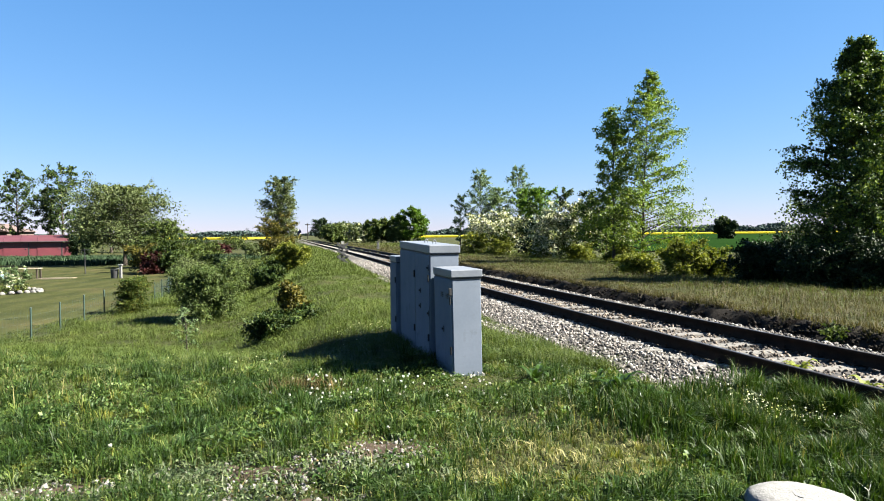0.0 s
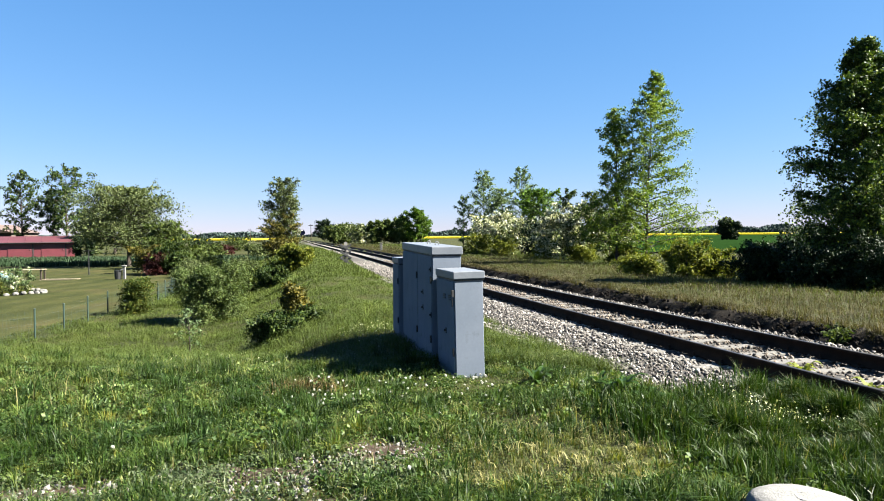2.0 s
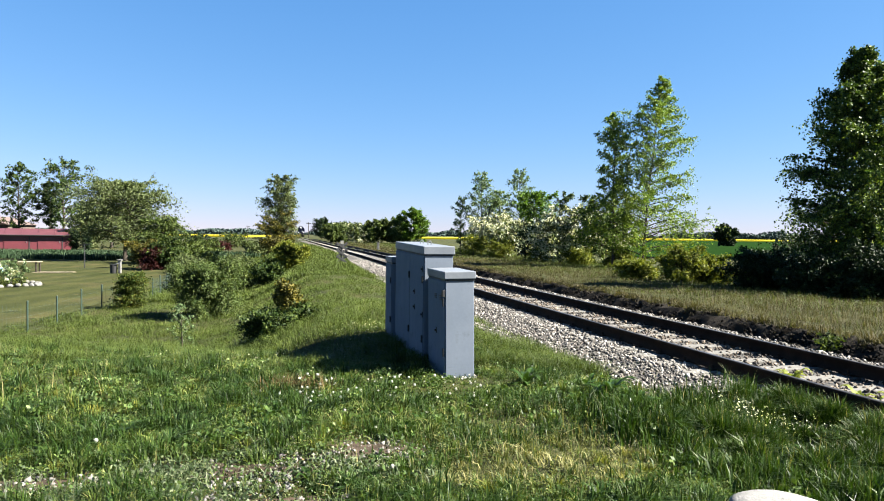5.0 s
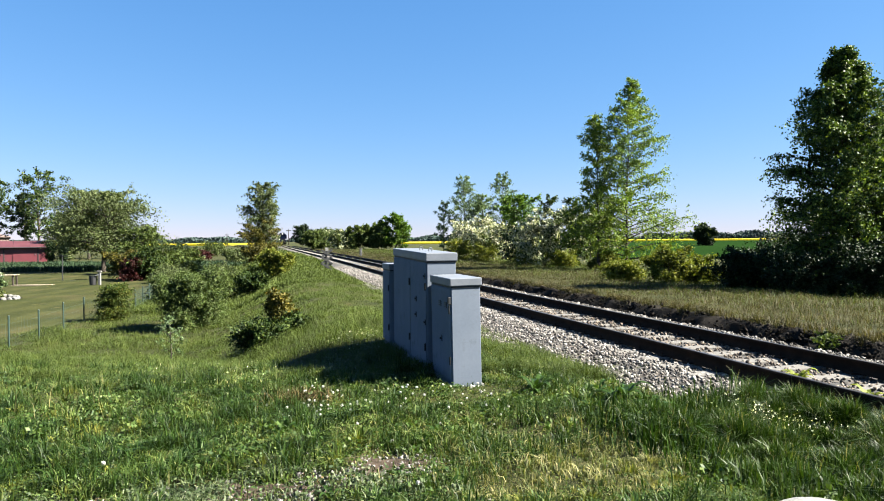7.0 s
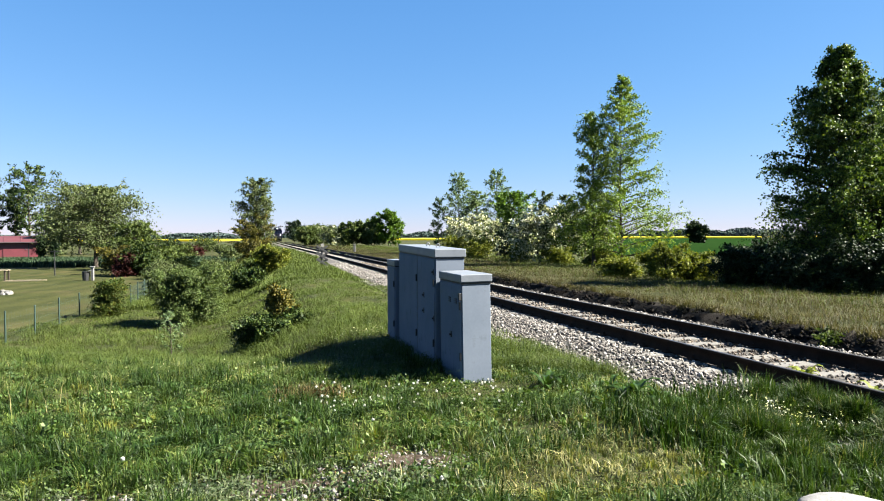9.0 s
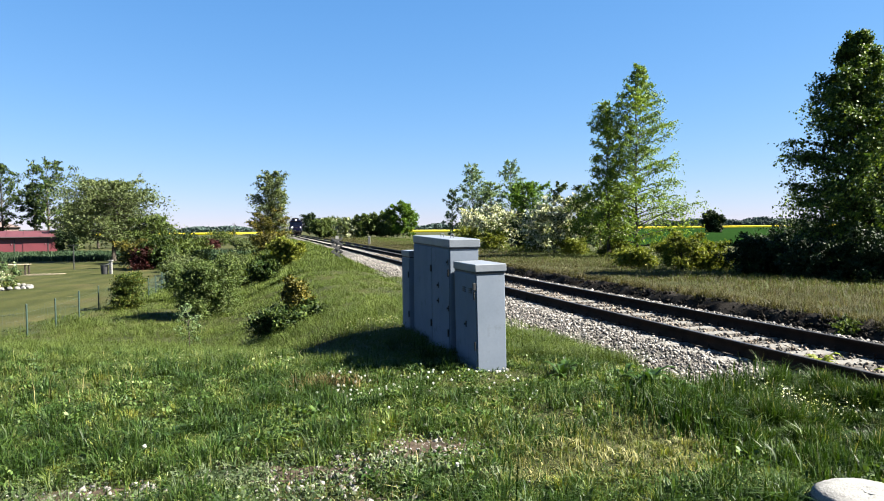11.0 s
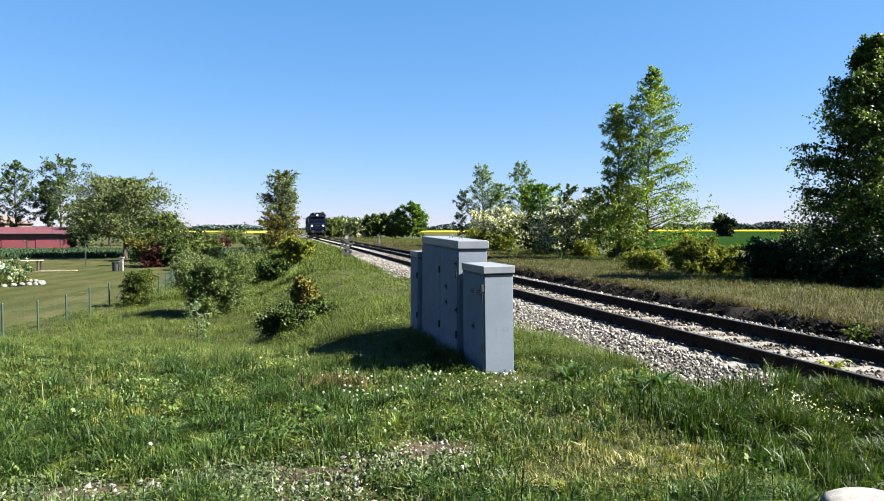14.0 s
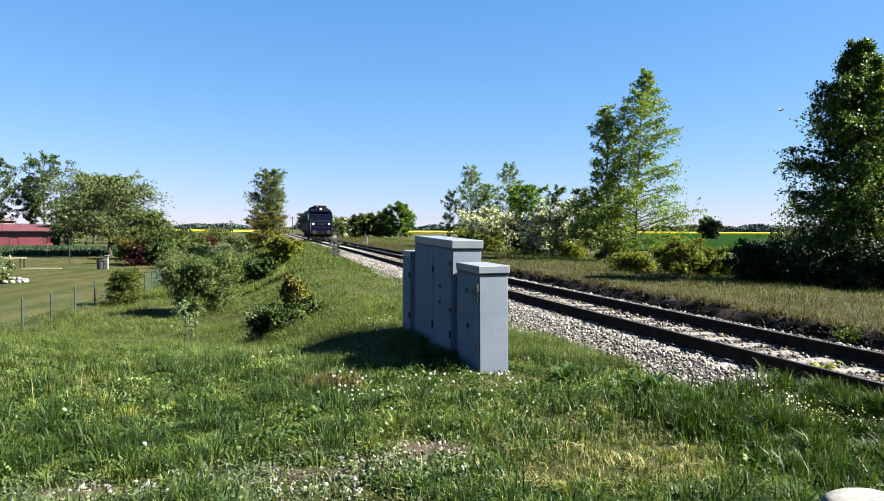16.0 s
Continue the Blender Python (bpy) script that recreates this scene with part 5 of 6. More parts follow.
def broad_leaf(bm, length, width, az, rise):
    """A pointed leaf that arches outwards."""
    rows = []
    for k in range(6):
        t = k / 5
        r = length * t
        z = rise * length * (t - 0.75 * t * t) * 1.6 + 0.01
        w = width * math.sin(math.pi * min(1, 0.08 + 0.92 * t)) ** 0.8 * 0.5
        c, s = math.cos(az), math.sin(az)
        rows.append([bm.verts.new((r * c - o * s, r * s + o * c, z + abs(o) * 0.35)) for o in (-w, 0, w)])
    for a, b in zip(rows, rows[1:]):
        for k in range(2):
            bm.faces.new((a[k], a[k + 1], b[k + 1], b[k]))


def dock(x, y, size, n, seed, mat=None, name="dock_plant", label="broad-leaved dock plant in the grass"):
    g = random.Random(seed)
    root = empty(name, pose(x, y, gz(x, y) - 0.01), label, "weed", "broad-leaved weeds")
    for k in range(n):
        bm = bmesh.new()
        broad_leaf(bm, size * g.uniform(0.6, 1.1), size * g.uniform(0.2, 0.32), 2.4 * k + g.uniform(-0.3, 0.3), g.uniform(0.5, 1.3))
        part("leaf", bm, mat or DOCK, root)


for k, (x, y, sz, n) in enumerate([(0.98, 7.35, 0.26, 12), (1.72, 6.85, 0.3, 14), (1.95, 6.55, 0.26, 12), (1.85, 6.2, 0.24, 10), (-1.95, 7.0, 0.2, 10), (-1.3, 5.9, 0.16, 9), (-2.4, 5.5, 0.18, 9),
                                   (-1.5, 5.25, 0.13, 9), (-0.35, 4.85, 0.1, 8), (2.7, 5.4, 0.2, 9), (2.2, 6.0, 0.25, 12), (2.45, 6.35, 0.24, 12), (2.05, 5.75, 0.2, 10), (1.6, 7.2, 0.2, 10), (2.9, 5.9, 0.22, 11), (1.35, 6.5, 0.17, 9), (-0.75, 4.45, 0.12, 9), (-0.05, 5.9, 0.16, 9)]):
    dock(x, y, sz, n, 400 + k)
LIME = foliage("lime_weed_leaf", [(0.0, (0.0928, 0.116, 0.0174)), (1.0, (0.186, 0.197, 0.0406))], 0.35)
for k, (s, q) in enumerate([(7.0, -0.42), (6.0, -0.45), (5.75, -0.25), (5.5, -0.5)]):
    x, y = track_point(s, q)
    root = empty("track_weed", pose(x, y, -0.15), "lime green weed growing between the rails", "weed", "weeds between the rails")
    g0 = random.Random(30 + k)
    for j in range(16):
        bm = bmesh.new()
        broad_leaf(bm, g0.uniform(0.1, 0.22), 0.07, 2.4 * j, g0.uniform(0.8, 1.8))
        part("leaf", bm, LIME, root)


def sapling(x, y, h, seed, mat, label):
    g = np.random.default_rng(seed)
    tree("tall_weed", (x, y), h, h * 0.22, 0.05, [mat], label, "weed", seed, 14, 40, 0.2, dome_profile, 0.008, None, 0.8)


sapling(-5.6, 15.2, 1.0, 410, GREEN_PALE, "thin pale green weed standing in the meadow")
sapling(12.4, 17.6, 0.6, 412, GREEN_BUSH, "green weed in the verge")
sapling(6.25, 11.1, 0.4, 413, GREEN_BUSH, "green weed in the verge")
sapling(6.15, 6.9, 0.35, 414, GREEN_BUSH, "green weed on the earth lip")


# ---- garden fence ----
def fence_post(x, y):
    z = gz(x, y)
    root = empty("fence_post", pose(x, y, z, 0, 0, 8), "dark green metal fence post", "fence post", "garden fence posts")
    part("tube", rod((0, 0, -0.15), (0, 0, 0.85), 0.024, 0.024, 10), M_FENCE, root)
    part("cap", rod((0, 0, 0.85), (0, 0, 0.87), 0.028, 0.02, 10), M_FENCE, root)
    return root


def mesh_panel(a, b, dense, label):
    """Wire mesh between two posts."""
    bm = bmesh.new()
    za, zb = gz(*a), gz(*b)
    n = int(math.hypot(b[0] - a[0], b[1] - a[1]) / (0.12 if dense else 0.2))
    for k in range(1, n):
        t = k / n
        x, y, z = a[0] + t * (b[0] - a[0]), a[1] + t * (b[1] - a[1]), za + t * (zb - za)
        put_rod(bm, (x, y, z), (x, y, z + 0.80), 0.0026 if dense else 0.0016, 0.0026 if dense else 0.0016, 3)
    for h in np.arange(0.05, 0.82, 0.11 if dense else 0.2):
        put_rod(bm, (*a, za + h), (*b, zb + h), 0.0018, 0.0018, 3)
    ob = part("fence_mesh", bm, M_FENCE)
    return tagged(ob, label, "fence mesh", "garden fence mesh panels")


FENCE_A = [(-10.47 - 0.33 * k, 14.7 + 2.03 * k) for k in range(0, 7)]
FENCE_B = [(-12.0 - 0.40 * k, 28.9 + 1.75 * k) for k in range(0, 9)]
for p in FENCE_A + FENCE_B:
    fence_post(*p)
for line, dense in ((FENCE_A, False), (FENCE_B, True)):
    for a, b in zip(line, line[1:]):
        mesh_panel(a, b, dense, "green wire mesh fence panel")

# ---- garden things ----
M_SHED = surface("dark_red_sheet", (0.055, 0.007, 0.011), (0.075, 0.011, 0.0165), 0.8, 12.0, 0.5, 0.0, 0.15, 0.004)
M_ROOF = surface("red_roof_sheet", (0.0506, 0.0137, 0.0164), (0.0662, 0.0195, 0.0226), 0.7, 12.0, 0.5, 0.0, 0.15, 0.004)
M_PLANK = surface("pale_planks", (0.156, 0.122, 0.0828), (0.219, 0.181, 0.132), 3.0, 30.0, 0.8)
M_BLUE = surface("pale_blue_plastic", (0.0874, 0.176, 0.205), (0.122, 0.219, 0.244), 2.0, 20.0, 0.4)
M_WALLW = surface("cream_render", (0.06, 0.04, 0.032), (0.072, 0.05, 0.04), 1.0, 12.0, 0.9)


def red_shed():
    x0, x1, y0, y1, z = -86.0, -53.0, 98.0, 104.0, gz(-60, 100)
    root = empty("red_shed", pose(-52.5, 98, 0, 0, 0, 28) @ pose(53, -98, 0), "long low dark red shed with a red sheet roof", "shed")
    part("wall", box(x0, x1, y0, y1, z - 0.2, 0.95, 0.02), M_SHED, root, "dark red sheet wall")
    bm = extruded([(y0 - 0.5, 0.93), (y0 - 0.5, 1.0), ((y0 + y1) / 2, 1.85), (y1 + 0.5, 1.0), (y1 + 0.5, 0.93)], 0, 1)
    for v in bm.verts:
        v.co = Vector((x0 - 0.4 if v.co.y < 0.5 else x1 + 0.4, v.co.x, v.co.z))
    bmesh.ops.recalc_face_normals(bm, faces=bm.faces)
    roof = part("roof", bm, M_ROOF, root, "faded red sheet roof")
    part("gutter", rod((x0, y0 - 0.55, 0.92), (x1, y0 - 0.55, 0.92), 0.06), M_CABDARK, root)
    for k in range(8):
        xx = x1 - 1.2 - 4.0 * k
        d = part("door", box(xx - 2.9, xx, y0 - 0.06, y0 + 0.02, z, 0.55, 0.01), M_SHED, root)
        part("door_frame", box(xx + 0.02, xx + 0.16, y0 - 0.09, y0 + 0.02, z, 0.75, 0.01), M_CABDARK, root)
        part("handle", rod((xx - 0.25, y0 - 0.1, -0.1), (xx - 0.25, y0 - 0.1, 0.1), 0.03), M_STEEL, d)
    for k in range(16):
        xx = x0 + 2 * k + 1
        part("roof_rib", rod((xx, y0 - 0.5, 1.02), (xx, (y0 + y1) / 2, 1.87), 0.04, 0.04, 6), M_ROOF, roof)


red_shed()


def cream_house():
    root = empty("house", pose(-79.5, 120, gz(-79, 120)), "cream rendered house behind trees", "house")
    part("wall", box(-6, 4.2, 0, 8, -0.2, 3.6, 0.02), M_WALLW, root)
    bm = extruded([(-6.5, 3.5), (-0.9, 5.0), (4.7, 3.5)], -0.5, 8.5)
    part("roof", bm, M_WALLW, root)
    for x in (-3, 0.5, 2.6):
        w = part("window", box(x, x + 1.0, -0.05, 0.05, 1.6, 2.8, 0.01), M_CABDARK, root)
        part("sill", box(x - 0.1, x + 1.1, -0.16, 0.0, 1.5, 1.58, 0.01), M_WHITE, w)


cream_house()


def garden_pump():
    x, y = -21.25, 45.8
    root = empty("garden_standpipe", pose(x, y, gz(x, y)), "white painted garden standpipe with dark basin", "standpipe")
    part("post", box(-0.09, 0.09, -0.08, 0.08, 0, 0.85, 0.03), M_WHITE, root)
    part("cap", box(-0.15, 0.15, -0.11, 0.11, 0.85, 0.94, 0.03), M_WHITE, root)
    part("spout", rod((0, -0.08, 0.7), (-0.18, -0.18, 0.63), 0.03), M_STEEL, root)
    part("basin", rod((-0.42, 0, 0), (-0.42, 0, 0.62), 0.2, 0.24, 14), M_CABDARK, root)


garden_pump()


def flower_bed():
    cx, cy = -22.1, 34.6
    g = random.Random(8)
    first = None
    for k in range(30):
        a = 2 * math.pi * k / 30
        x, y = cx + 1.9 * math.cos(a), cy + 1.5 * math.sin(a)
        if first is None:
            bm = bmesh.new()
            bmesh.ops.create_icosphere(bm, subdivisions=2, radius=0.13)
            for v in bm.verts:
                v.co = Vector((v.co.x * 1.1, v.co.y * 0.8, v.co.z * 0.85)) * g.uniform(0.9, 1.1)
            first = part("edging_stone", bm, M_CONC)
            tagged(first, "pale field stone edging the flower bed", "stone", "flower bed edging stones")
            first.matrix_world = pose(x, y, gz(x, y) + 0.08)
        else:
            copy_thing(first, pose(x, y, gz(x, y) + 0.08, g.uniform(-20, 20), g.uniform(-20, 20), g.uniform(0, 360)))
    sheet("flower_bed", [(cx - 1.7, cy - 1.2), (cx + 1.7, cy - 1.2), (cx + 1.7, cy + 1.2), (cx - 1.7, cy + 1.2)], 0.06, M_EARTH, "dark soil of the flower bed", "flower bed", 6, 6)
    tree("flowering_shrub", (cx + 0.6, cy + 0.1), 1.35, 0.55, 0.09, [GREEN_PALE, BLOSSOM], "cream flowering garden shrub", "shrub", 170, 26, 80, 0.1, dome_profile, None, None, 0.7, 4, 0.4, blossom=0.4)
    tree("golden_shrub", (cx - 0.9, cy + 0.3), 0.65, 0.6, 0.07, [YELLOW_BUSH], "golden low shrub in the bed", "shrub", 171, 26, 100, 0.03, dome_profile, None, None, 0.6, 5, 0.6)
    tree("green_shrub", (cx - 0.7, cy + 0.9), 1.0, 0.4, 0.07, [GREEN_BUSH], "green upright shrub in the bed", "shrub", 172, 20, 80, 0.03, egg_profile, None, None, 0.8, 4, 0.3)
    for k, (x, y) in enumerate([(cx - 0.3, cy - 1.0), (cx + 0.7, cy - 0.9), (cx - 1.2, cy - 0.6), (cx + 1.2, cy - 0.3)]):
        tree("clipped_shrub", (x, y), 0.45, 0.32, 0.05, [THUJA], "clipped low shrub in the bed", "shrub", 173 + k, 24, 80, 0.0, dome_profile, None, None, 0.6, 4, 0.5)


flower_bed()


def garden_bench():
    x, y = -27.6, 46.0
    root = empty("garden_table", pose(x, y, gz(x, y), 0, 0, 10), "weathered wooden garden table", "table")
    for k in range(4):
        part("plank", box(-0.9, 0.9, -0.4 + 0.2 * k, -0.21 + 0.2 * k, 0.7, 0.74, 0.006), M_PLANK, root)
    for sx in (-0.75, 0.75):
        for sy in (-0.3, 0.3):
            part("leg", box(sx - 0.05, sx + 0.05, sy - 0.05, sy + 0.05, 0, 0.7, 0.01), M_BARK, root)
    pile = empty("plank_pile", pose(x + 2.0, y - 0.3, gz(x + 2, y), 0, 0, 6), "pile of pale sawn planks on the lawn", "planks")
    for k in range(6):
        part("plank", box(-1.2 + 0.1 * k, 1.2 + 0.05 * k, -0.3 + 0.1 * (k % 3), -0.21 + 0.1 * (k % 3), 0.05 * (k // 3), 0.045 + 0.05 * (k // 3), 0.004), M_PLANK, pile)
    pool = empty("paddling_pool", pose(x - 2.5, y - 0.2, gz(x - 2.5, y)), "pale blue plastic paddling pool", "pool")
    bm = bmesh.new()
    for k in range(24):
        a, b = 2 * math.pi * k / 24, 2 * math.pi * (k + 1) / 24
        for r, z in ((0.12, 0.12), (0.11, 0.32)):
            put_rod(bm, (1.3 * math.cos(a), 0.9 * math.sin(a), z), (1.3 * math.cos(b), 0.9 * math.sin(b), z), r, r, 8)
    part("ring", bm, M_BLUE, pool)
    part("base", rod((0, 0, 0), (0, 0, 0.03), 0.85, 0.85, 24), M_BLUE, pool)
    pole = empty("garden_pole", pose(-26.8, 52, gz(-26.8, 52)), "thin dark washing line pole", "pole")
    part("shaft", rod((0, 0, -0.1), (0, 0, 1.9), 0.04, 0.03), M_CABDARK, pole)
    part("crossbar", rod((-0.4, 0, 1.8), (0.4, 0, 1.8), 0.025), M_CABDARK, pole)


garden_bench()


# ---- trackside signs ----
def warning_cross_post():
    x, y = -5.38, 37.4
    z = gz(x, y)
    root = empty("warning_cross_post", pose(x, y, z, 0, 0, 20), "dark post with two crossed slat signs", "railway sign")
    top = 1.16 - z
    part("post", rod((0, 0, -0.1), (0, 0, top), 0.06, 0.055), M_CABDARK, root)
    for k, zz in enumerate((top - 0.25, top - 0.62, top - 0.95)):
        for sgn in (-1, 1):
            bm = box(-0.36, 0.36, -0.012, 0.012, -0.055, 0.055, 0.004)
            bmesh.ops.transform(bm, matrix=pose(0, -0.04 - 0.026 * (sgn > 0), zz, 0, 33 * sgn, 0), verts=bm.verts)
            part("slat", bm, M_CABDARK, root)
    part("reflector", box(-0.09, 0.09, -0.09, -0.065, top - 0.12, top + 0.06, 0.01), M_WHITE, root, "small white reflector")


warning_cross_post()


def marker_post(x, y, h):
    root = empty("marker_post", pose(x, y, gz(x, y)), "short white trackside marker post", "marker post")
    part("post", box(-0.12, 0.12, -0.08, 0.08, -0.1, h, 0.02), M_WHITE, root)
    part("cap", box(-0.13, 0.13, -0.09, 0.09, h, h + 0.05, 0.02), M_WHITE, root)


marker_post(-6.6, 71, 0.75)


def utility_pole(x, y, h):
    root = empty("utility_pole", pose(x, y, gz(x, y)), "distant utility pole with a crossarm", "utility pole", "utility poles")
    part("shaft", rod((0, 0, -0.3), (0, 0, h), 0.17, 0.11), M_BARK, root)
    part("crossarm", box(-0.9, 0.9, -0.08, 0.08, h - 0.7, h - 0.5, 0.02), M_BARK, root)
    for k in (-0.8, 0, 0.8):
        part("insulator", rod((k, 0, h - 0.5), (k, 0, h - 0.3), 0.06), M_CABDARK, root)


utility_pole(-49.5, 255, 6.2)
utility_pole(-93, 330, 6.0)


# ---- locomotive ----
M_LOCO = surface("loco_navy_paint", (0.0012, 0.002, 0.0075), (0.0024, 0.0036, 0.0115), 0.8, 14.0, 0.6, 0.0, 0.05, 0.002, spec=0.03)
M_LOCO2 = surface("loco_violet_band", (0.003, 0.004, 0.016), (0.0045, 0.0055, 0.02), 0.8, 14.0, 0.6, 0.0, 0.05, 0.002, spec=0.03)
M_UNDER = surface("underframe_grime", (0.002, 0.002, 0.00225), (0.005, 0.0045, 0.004), 2.0, 20.0, 0.9, 0.0, 0.3, 0.004, spec=0.08)
M_WHEEL = surface("wheel_steel", (0.014, 0.0123, 0.0105), (0.0315, 0.028, 0.0245), 3.0, 20.0, 0.6, 0.6)
M_LAMP = flat("lit_headlamp", (1.0, 0.93, 0.8), 0.3, 0.0, 1.2)
M_GLASS, gnt, gb = nodes_of("cab_glass")
gb.inputs["Base Color"].default_value = (0.002, 0.003, 0.007, 1)
gb.inputs["Roughness"].default_value = 0.05
gb.inputs["Specular IOR Level"].default_value = 0.12


def loft(stations, mat, parent, name):
    """A hull from outlines of equal point number along y."""
    bm = bmesh.new()
    rings = [[bm.verts.new((x, y, z)) for x, z in pts] for y, pts in stations]
    n = len(rings[0])
    for a, b in zip(rings, rings[1:]):
        for k in range(n):
            bm.faces.new((a[k], a[(k + 1) % n], b[(k + 1) % n], b[k]))
    bm.faces.new(rings[0])
    bm.faces.new(rings[-1][::-1])
    bmesh.ops.recalc_face_normals(bm, faces=bm.faces)
    return part(name, bm, mat, parent)


def hull(cap, narrow):
    half = [(1.42, 1.05), (1.475, 1.2), (1.475, 3.2), (1.42, 3.55), (1.2, 3.9), (0.8, 4.12), (0.35, 4.22)]
    right = [(x * narrow, min(z, cap)) for x, z in half]
    return right + [(-x, z) for x, z in right[::-1]]


def build_loco():
    root = empty("locomotive", pose(0, 0, 0), "dark navy diesel locomotive with lit headlamps", "locomotive")
    st = [(-0.42, hull(2.36, 0.94)), (-0.55, hull(2.52, 0.985)), (-0.86, hull(3.5, 1.0)), (-0.98, hull(3.85, 1.0)), (-1.3, hull(4.3, 1.0)), (-16.2, hull(4.3, 1.0)), (-16.5, hull(3.85, 1.0)), (-16.64, hull(3.5, 1.0)), (-16.95, hull(2.52, 0.985)), (-17.08, hull(2.36, 0.94))]
    body = loft(st, M_LOCO, root, "body")
    slope = math.degrees(math.atan2(0.31, 0.98))
    for x0, x1 in ((-1.27, -0.08), (0.08, 1.27)):
        bm = box(x0, x1, -0.03, 0.03, -0.36, 0.36, 0.02)
        bmesh.ops.transform(bm, matrix=pose(0, -0.70, 3.03, slope, 0, 0), verts=bm.verts)
        part("windscreen", bm, M_GLASS, root)
        bm = rod(((x0 + x1) / 2, 0.05, -0.36), ((x0 + x1) / 2 + 0.25, 0.05, 0.15), 0.015, 0.012, 6)
        bmesh.ops.transform(bm, matrix=pose(0, -0.70, 3.03, slope, 0, 0), verts=bm.verts)
        part("wiper", bm, M_UNDER, root)
    visor = part("visor", box(-1.3, 1.3, -1.15, -0.72, 3.62, 3.70, 0.02), M_UNDER, root)
    lamp = part("top_lamp_housing", rod((0, -1.3, 4.0), (0, -0.88, 3.98), 0.26, 0.24, 18), M_UNDER, root)
    part("lens", rod((0, -0.88, 3.98), (0, -0.85, 3.98), 0.12, 0.11, 18), M_LAMP, lamp, "lit round headlamp")
    for x in (-0.98, 0.98):
        hous = part("lamp_housing", rod((x, -0.5, 2.1), (x, -0.36, 2.1), 0.2, 0.19, 18), M_UNDER, root)
        part("lens", rod((x, -0.36, 2.1), (x, -0.335, 2.1), 0.10, 0.095, 18), M_LAMP, hous, "lit round headlamp")
        part("buffer_shank", rod((x * 0.89, -0.35, 1.06), (x * 0.89, 0.0, 1.06), 0.09), M_UNDER, root)
        part("buffer_head", rod((x * 0.89, 0.0, 1.06), (x * 0.89, 0.06, 1.06), 0.25, 0.23, 18), M_WHEEL, root)
        part("handrail", rod((x * 1.35, -0.36, 1.3), (x * 1.35, -0.36, 2.3), 0.02), M_STEEL, root)
        part("step", box(x * 1.25 - 0.2, x * 1.25 + 0.2, -0.7, -0.4, 0.45, 0.5, 0.01), M_UNDER, root)
    part("nose_band", box(-1.36, 1.36, -0.425, -0.395, 1.5, 1.85, 0.01), M_LOCO2, root, "dull violet nose band")
    part("number_bar", box(-0.42, 0.42, -0.40, -0.375, 2.02, 2.14, 0.004), M_WHEEL, root)
    part("buffer_beam", box(-1.4, 1.4, -0.6, -0.34, 0.72, 1.18, 0.03), M_UNDER, root)
    part("coupling_hook", rod((0, -0.35, 1.0), (0, 0.02, 0.95), 0.06, 0.04), M_UNDER, root)
    for k in (-0.4, 0.4):
        part("brake_hose", rod((k, -0.34, 0.85), (k, -0.2, 0.45), 0.03), M_UNDER, root)
    bm = bmesh.new()
    vs = [bm.verts.new(p) for p in ((-1.25, -0.55, 0.75), (1.25, -0.55, 0.75), (1.3, -0.35, 0.18), (0, -0.12, 0.16), (-1.3, -0.35, 0.18), (-1.25, -0.62, 0.75), (1.25, -0.62, 0.75), (1.3, -0.42, 0.18), (0, -0.19, 0.16), (-1.3, -0.42, 0.18))]
    for f in ((0, 1, 2, 3, 4), (9, 8, 7, 6, 5), (0, 5, 6, 1), (1, 6, 7, 2), (2, 7, 8, 3), (3, 8, 9, 4), (4, 9, 5, 0)):
        bm.faces.new([vs[i] for i in f])
    part("snow_plough", bm, M_UNDER, root)
    part("fuel_tank", box(-1.25, 1.25, -10.8, -6.7, 0.35, 1.1, 0.12), M_UNDER, root)
    part("sole_bar", box(-1.46, 1.46, -17.0, -0.5, 0.92, 1.08, 0.02), M_UNDER, root)
    for y0 in (-1.9, -11.1):
        for x in (-1.12, 1.12):
            part("bogie_frame", box(x - 0.1, x + 0.1, y0 - 4.6, y0 + 0.2, 0.42, 0.88, 0.05), M_UNDER, root)
    for k in range(5):
        y = -4.0 - 2.4 * k
        part("roof_fan", rod((0, y, 4.15), (0, y, 4.5), 0.75, 0.62, 20), M_UNDER, root)
    part("roof_box", box(-0.75, 0.75, -3.0, -1.5, 4.1, 4.42, 0.06), M_UNDER, root)
    part("horn", rod((0.45, -1.4, 4.3), (0.45, -1.0, 4.34), 0.05, 0.09), M_STEEL, root)
    part("exhaust", box(-0.35, 0.35, -8.2, -7.2, 4.15, 4.5, 0.05), M_UNDER, root)
    for sx in (-1, 1):
        part("side_band", box(sx * 1.478 - 0.01, sx * 1.478 + 0.01, -16.4, -1.1, 1.45, 1.85), M_LOCO2, root)
        w = part("cab_side_window", box(sx * 1.478 - 0.012, sx * 1.478 + 0.012, -2.2, -1.3, 2.65, 3.3, 0.005), M_GLASS, root)
        part("cab_door", box(sx * 1.478 - 0.012, sx * 1.478 + 0.012, -3.2, -2.5, 1.2, 3.3, 0.005), M_LOCO, root)
        for k in range(5):
            part("side_grille", box(sx * 1.478 - 0.015, sx * 1.478 + 0.015, -5.6 - 1.9 * k, -4.3 - 1.9 * k, 2.3, 3.15, 0.005), M_UNDER, root)
    wheels = []
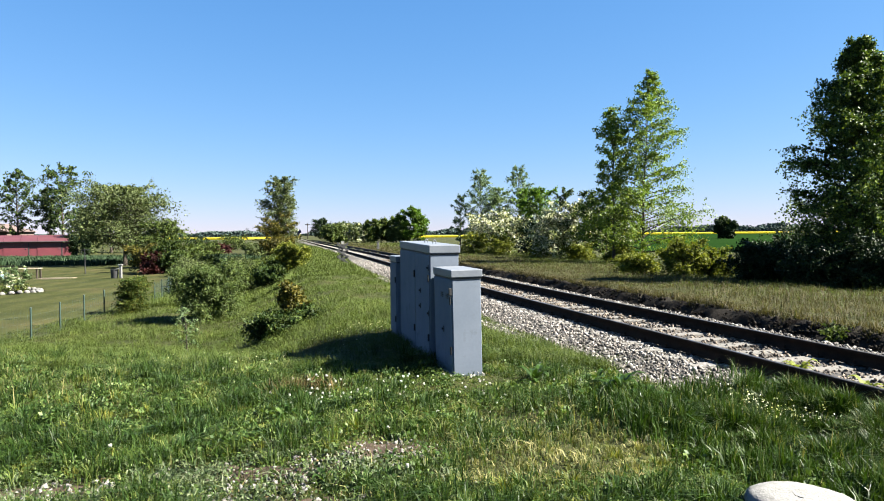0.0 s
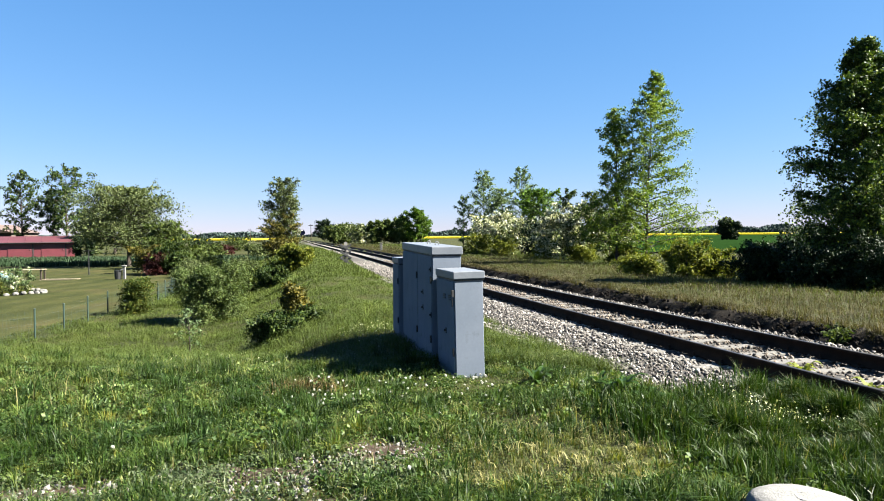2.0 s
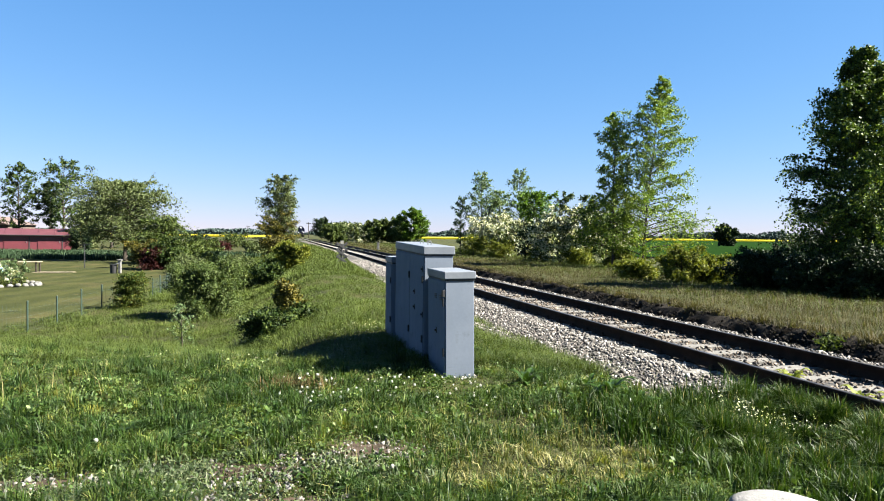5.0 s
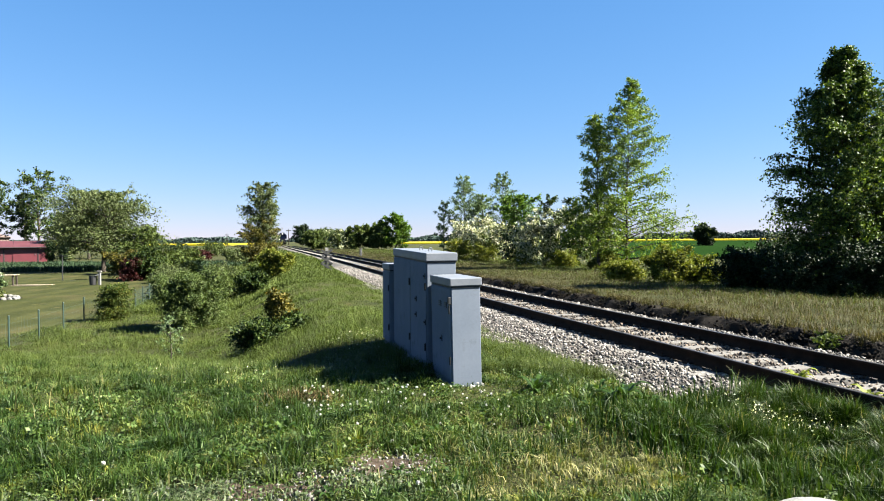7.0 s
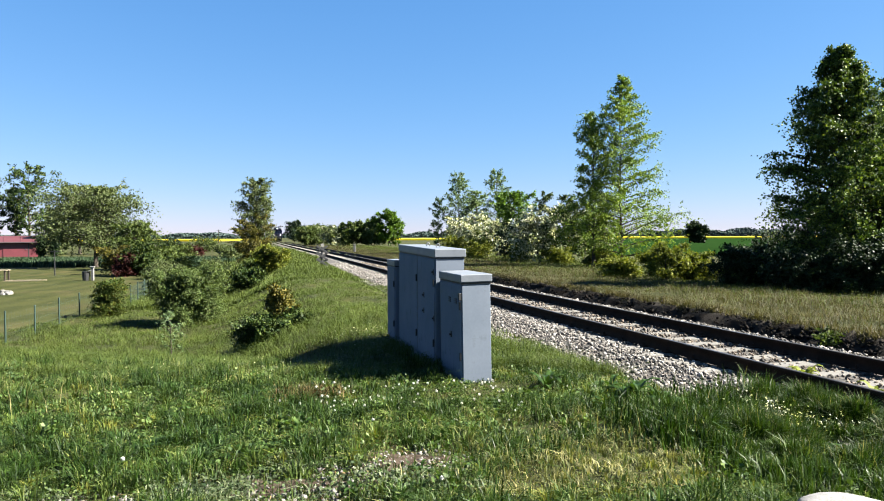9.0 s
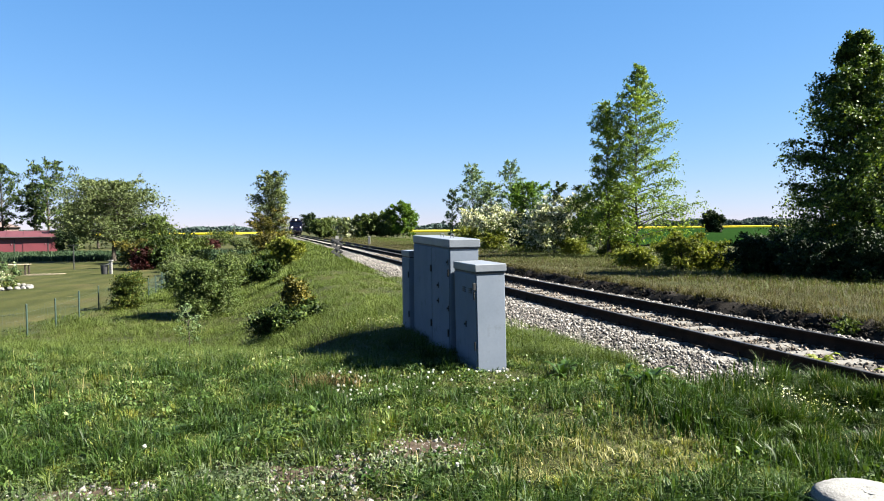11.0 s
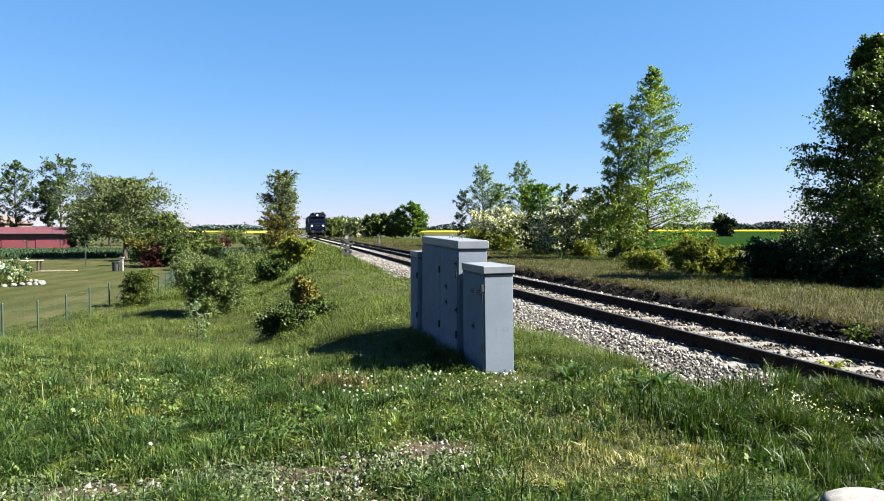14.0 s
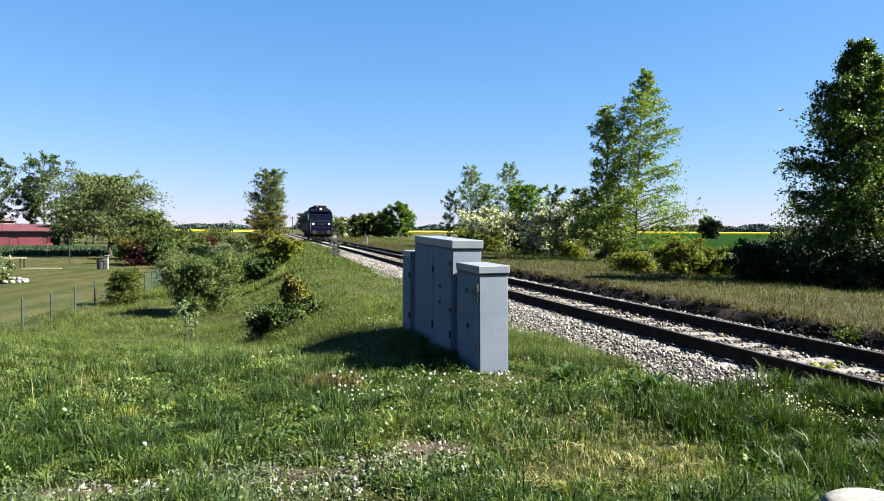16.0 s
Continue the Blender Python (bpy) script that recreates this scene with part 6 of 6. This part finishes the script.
    for y0 in (-2.2, -4.1, -6.0, -11.4, -13.3, -15.2):
        bm = bmesh.new()
        put_rod(bm, (-0.95, 0, 0), (0.95, 0, 0), 0.09, 0.09, 10)
        for x in (-1, 1):
            put_rod(bm, (x * 0.70, 0, 0), (x * 0.82, 0, 0), 0.525, 0.515, 28)
            put_rod(bm, (x * 0.67, 0, 0), (x * 0.70, 0, 0), 0.55, 0.55, 28)
            put_box(bm, x * 0.83 - 0.012, x * 0.83 + 0.012, -0.06, 0.06, -0.42, 0.42)
        w = part("wheelset", bm, M_WHEEL, root)
        w.location = (0, y0, 0.525)
        wheels.append((w, y0))
    return root, wheels


loco, wheelsets = build_loco()


# ---- bird ----
def build_bird():
    root = empty("bird", pose(0, 0, 0), "small dark bird in flight", "bird")
    bm = bmesh.new()
    bmesh.ops.create_uvsphere(bm, u_segments=12, v_segments=8, radius=0.5)
    for v in bm.verts:
        v.co = Vector((v.co.x * 0.06, v.co.y * 0.15 * (1 if v.co.y > 0 else 1.3), v.co.z * 0.06))
    part("body", bm, M_CABDARK, root)
    for sx in (-1, 1):
        bm = bmesh.new()
        pts = [(0.015, 0.035, 0), (0.015, -0.035, 0), (0.09, -0.04, 0.05), (0.15, -0.08, 0.11), (0.1, 0.03, 0.05)]
        top = [bm.verts.new((sx * x, y, z + 0.008)) for x, y, z in pts]
        low = [bm.verts.new((sx * x, y, z - 0.004)) for x, y, z in pts]
        bm.faces.new(top)
        bm.faces.new(low[::-1])
        for k in range(5):
            bm.faces.new((top[k], low[k], low[(k + 1) % 5], top[(k + 1) % 5]))
        bmesh.ops.recalc_face_normals(bm, faces=bm.faces)
        part("wing", bm, M_CABDARK, root)
    part("tail", box(-0.025, 0.025, -0.16, -0.07, -0.004, 0.004, 0.001), M_CABDARK, root)
    return root


bird = build_bird()


# ---- what moves ----
SPEED, S_END = 18.2, 88.0


def loco_pose(t):
    s = S_END + SPEED * (16.0 - t)
    x, y = track_point(s)
    turn = math.degrees(HEAD - math.atan(float(track_perp(s + 1) - track_perp(s - 16)) / 17.0))
    return pose(x, y, RAIL_Z, 0, 0, 180 + turn)


def motions():
    walk(loco, [(t, loco_pose(t)) for t in np.arange(0, 16.01, 1.0)])
    step = 1 / FPS
    for w, y0 in wheelsets:
        walk(w, [(k * step, pose(0, y0, 0.525, -math.degrees(SPEED * k * step / 0.525))) for k in range(0, 16 * FPS + 1)])
    # the birch rocks in the wind
    bx, by, bz = birch.matrix_world.translation
    sway = [(0, 1), (1, 0), (1.5, -1), (2, 4), (2.5, 10), (3, 13), (3.5, 17), (4, 18), (4.5, 20), (5.2, 16), (6.2, 0), (7, -5), (7.5, -7), (8, -10), (8.5, -7), (9, -14), (9.5, -19), (10, -17), (11.2, -10), (12.5, -4), (13.5, -5), (14.5, -8), (15, -8), (15.5, -5), (16, 0)]
    walk(birch, [(t, pose(bx, by, bz, 0, 0.17 * a, 0)) for t, a in sway])
    # the bird leaves the cover of the trees at the end
    walk(bird, [(0, pose(60, 36, 6.5, 0, 0, 95)), (12, pose(56, 36, 6.5, 0, 0, 92)), (14.6, pose(38, 31, 7.0, 0, 0, 95)), (15.6, pose(22.5, 29.5, 7.3, 0, 10, 95)), (15.9, pose(16.2, 29.0, 6.8, 0, -15, 95)), (16, pose(14.24, 29.0, 6.63, 0, -25, 95))])


motions()
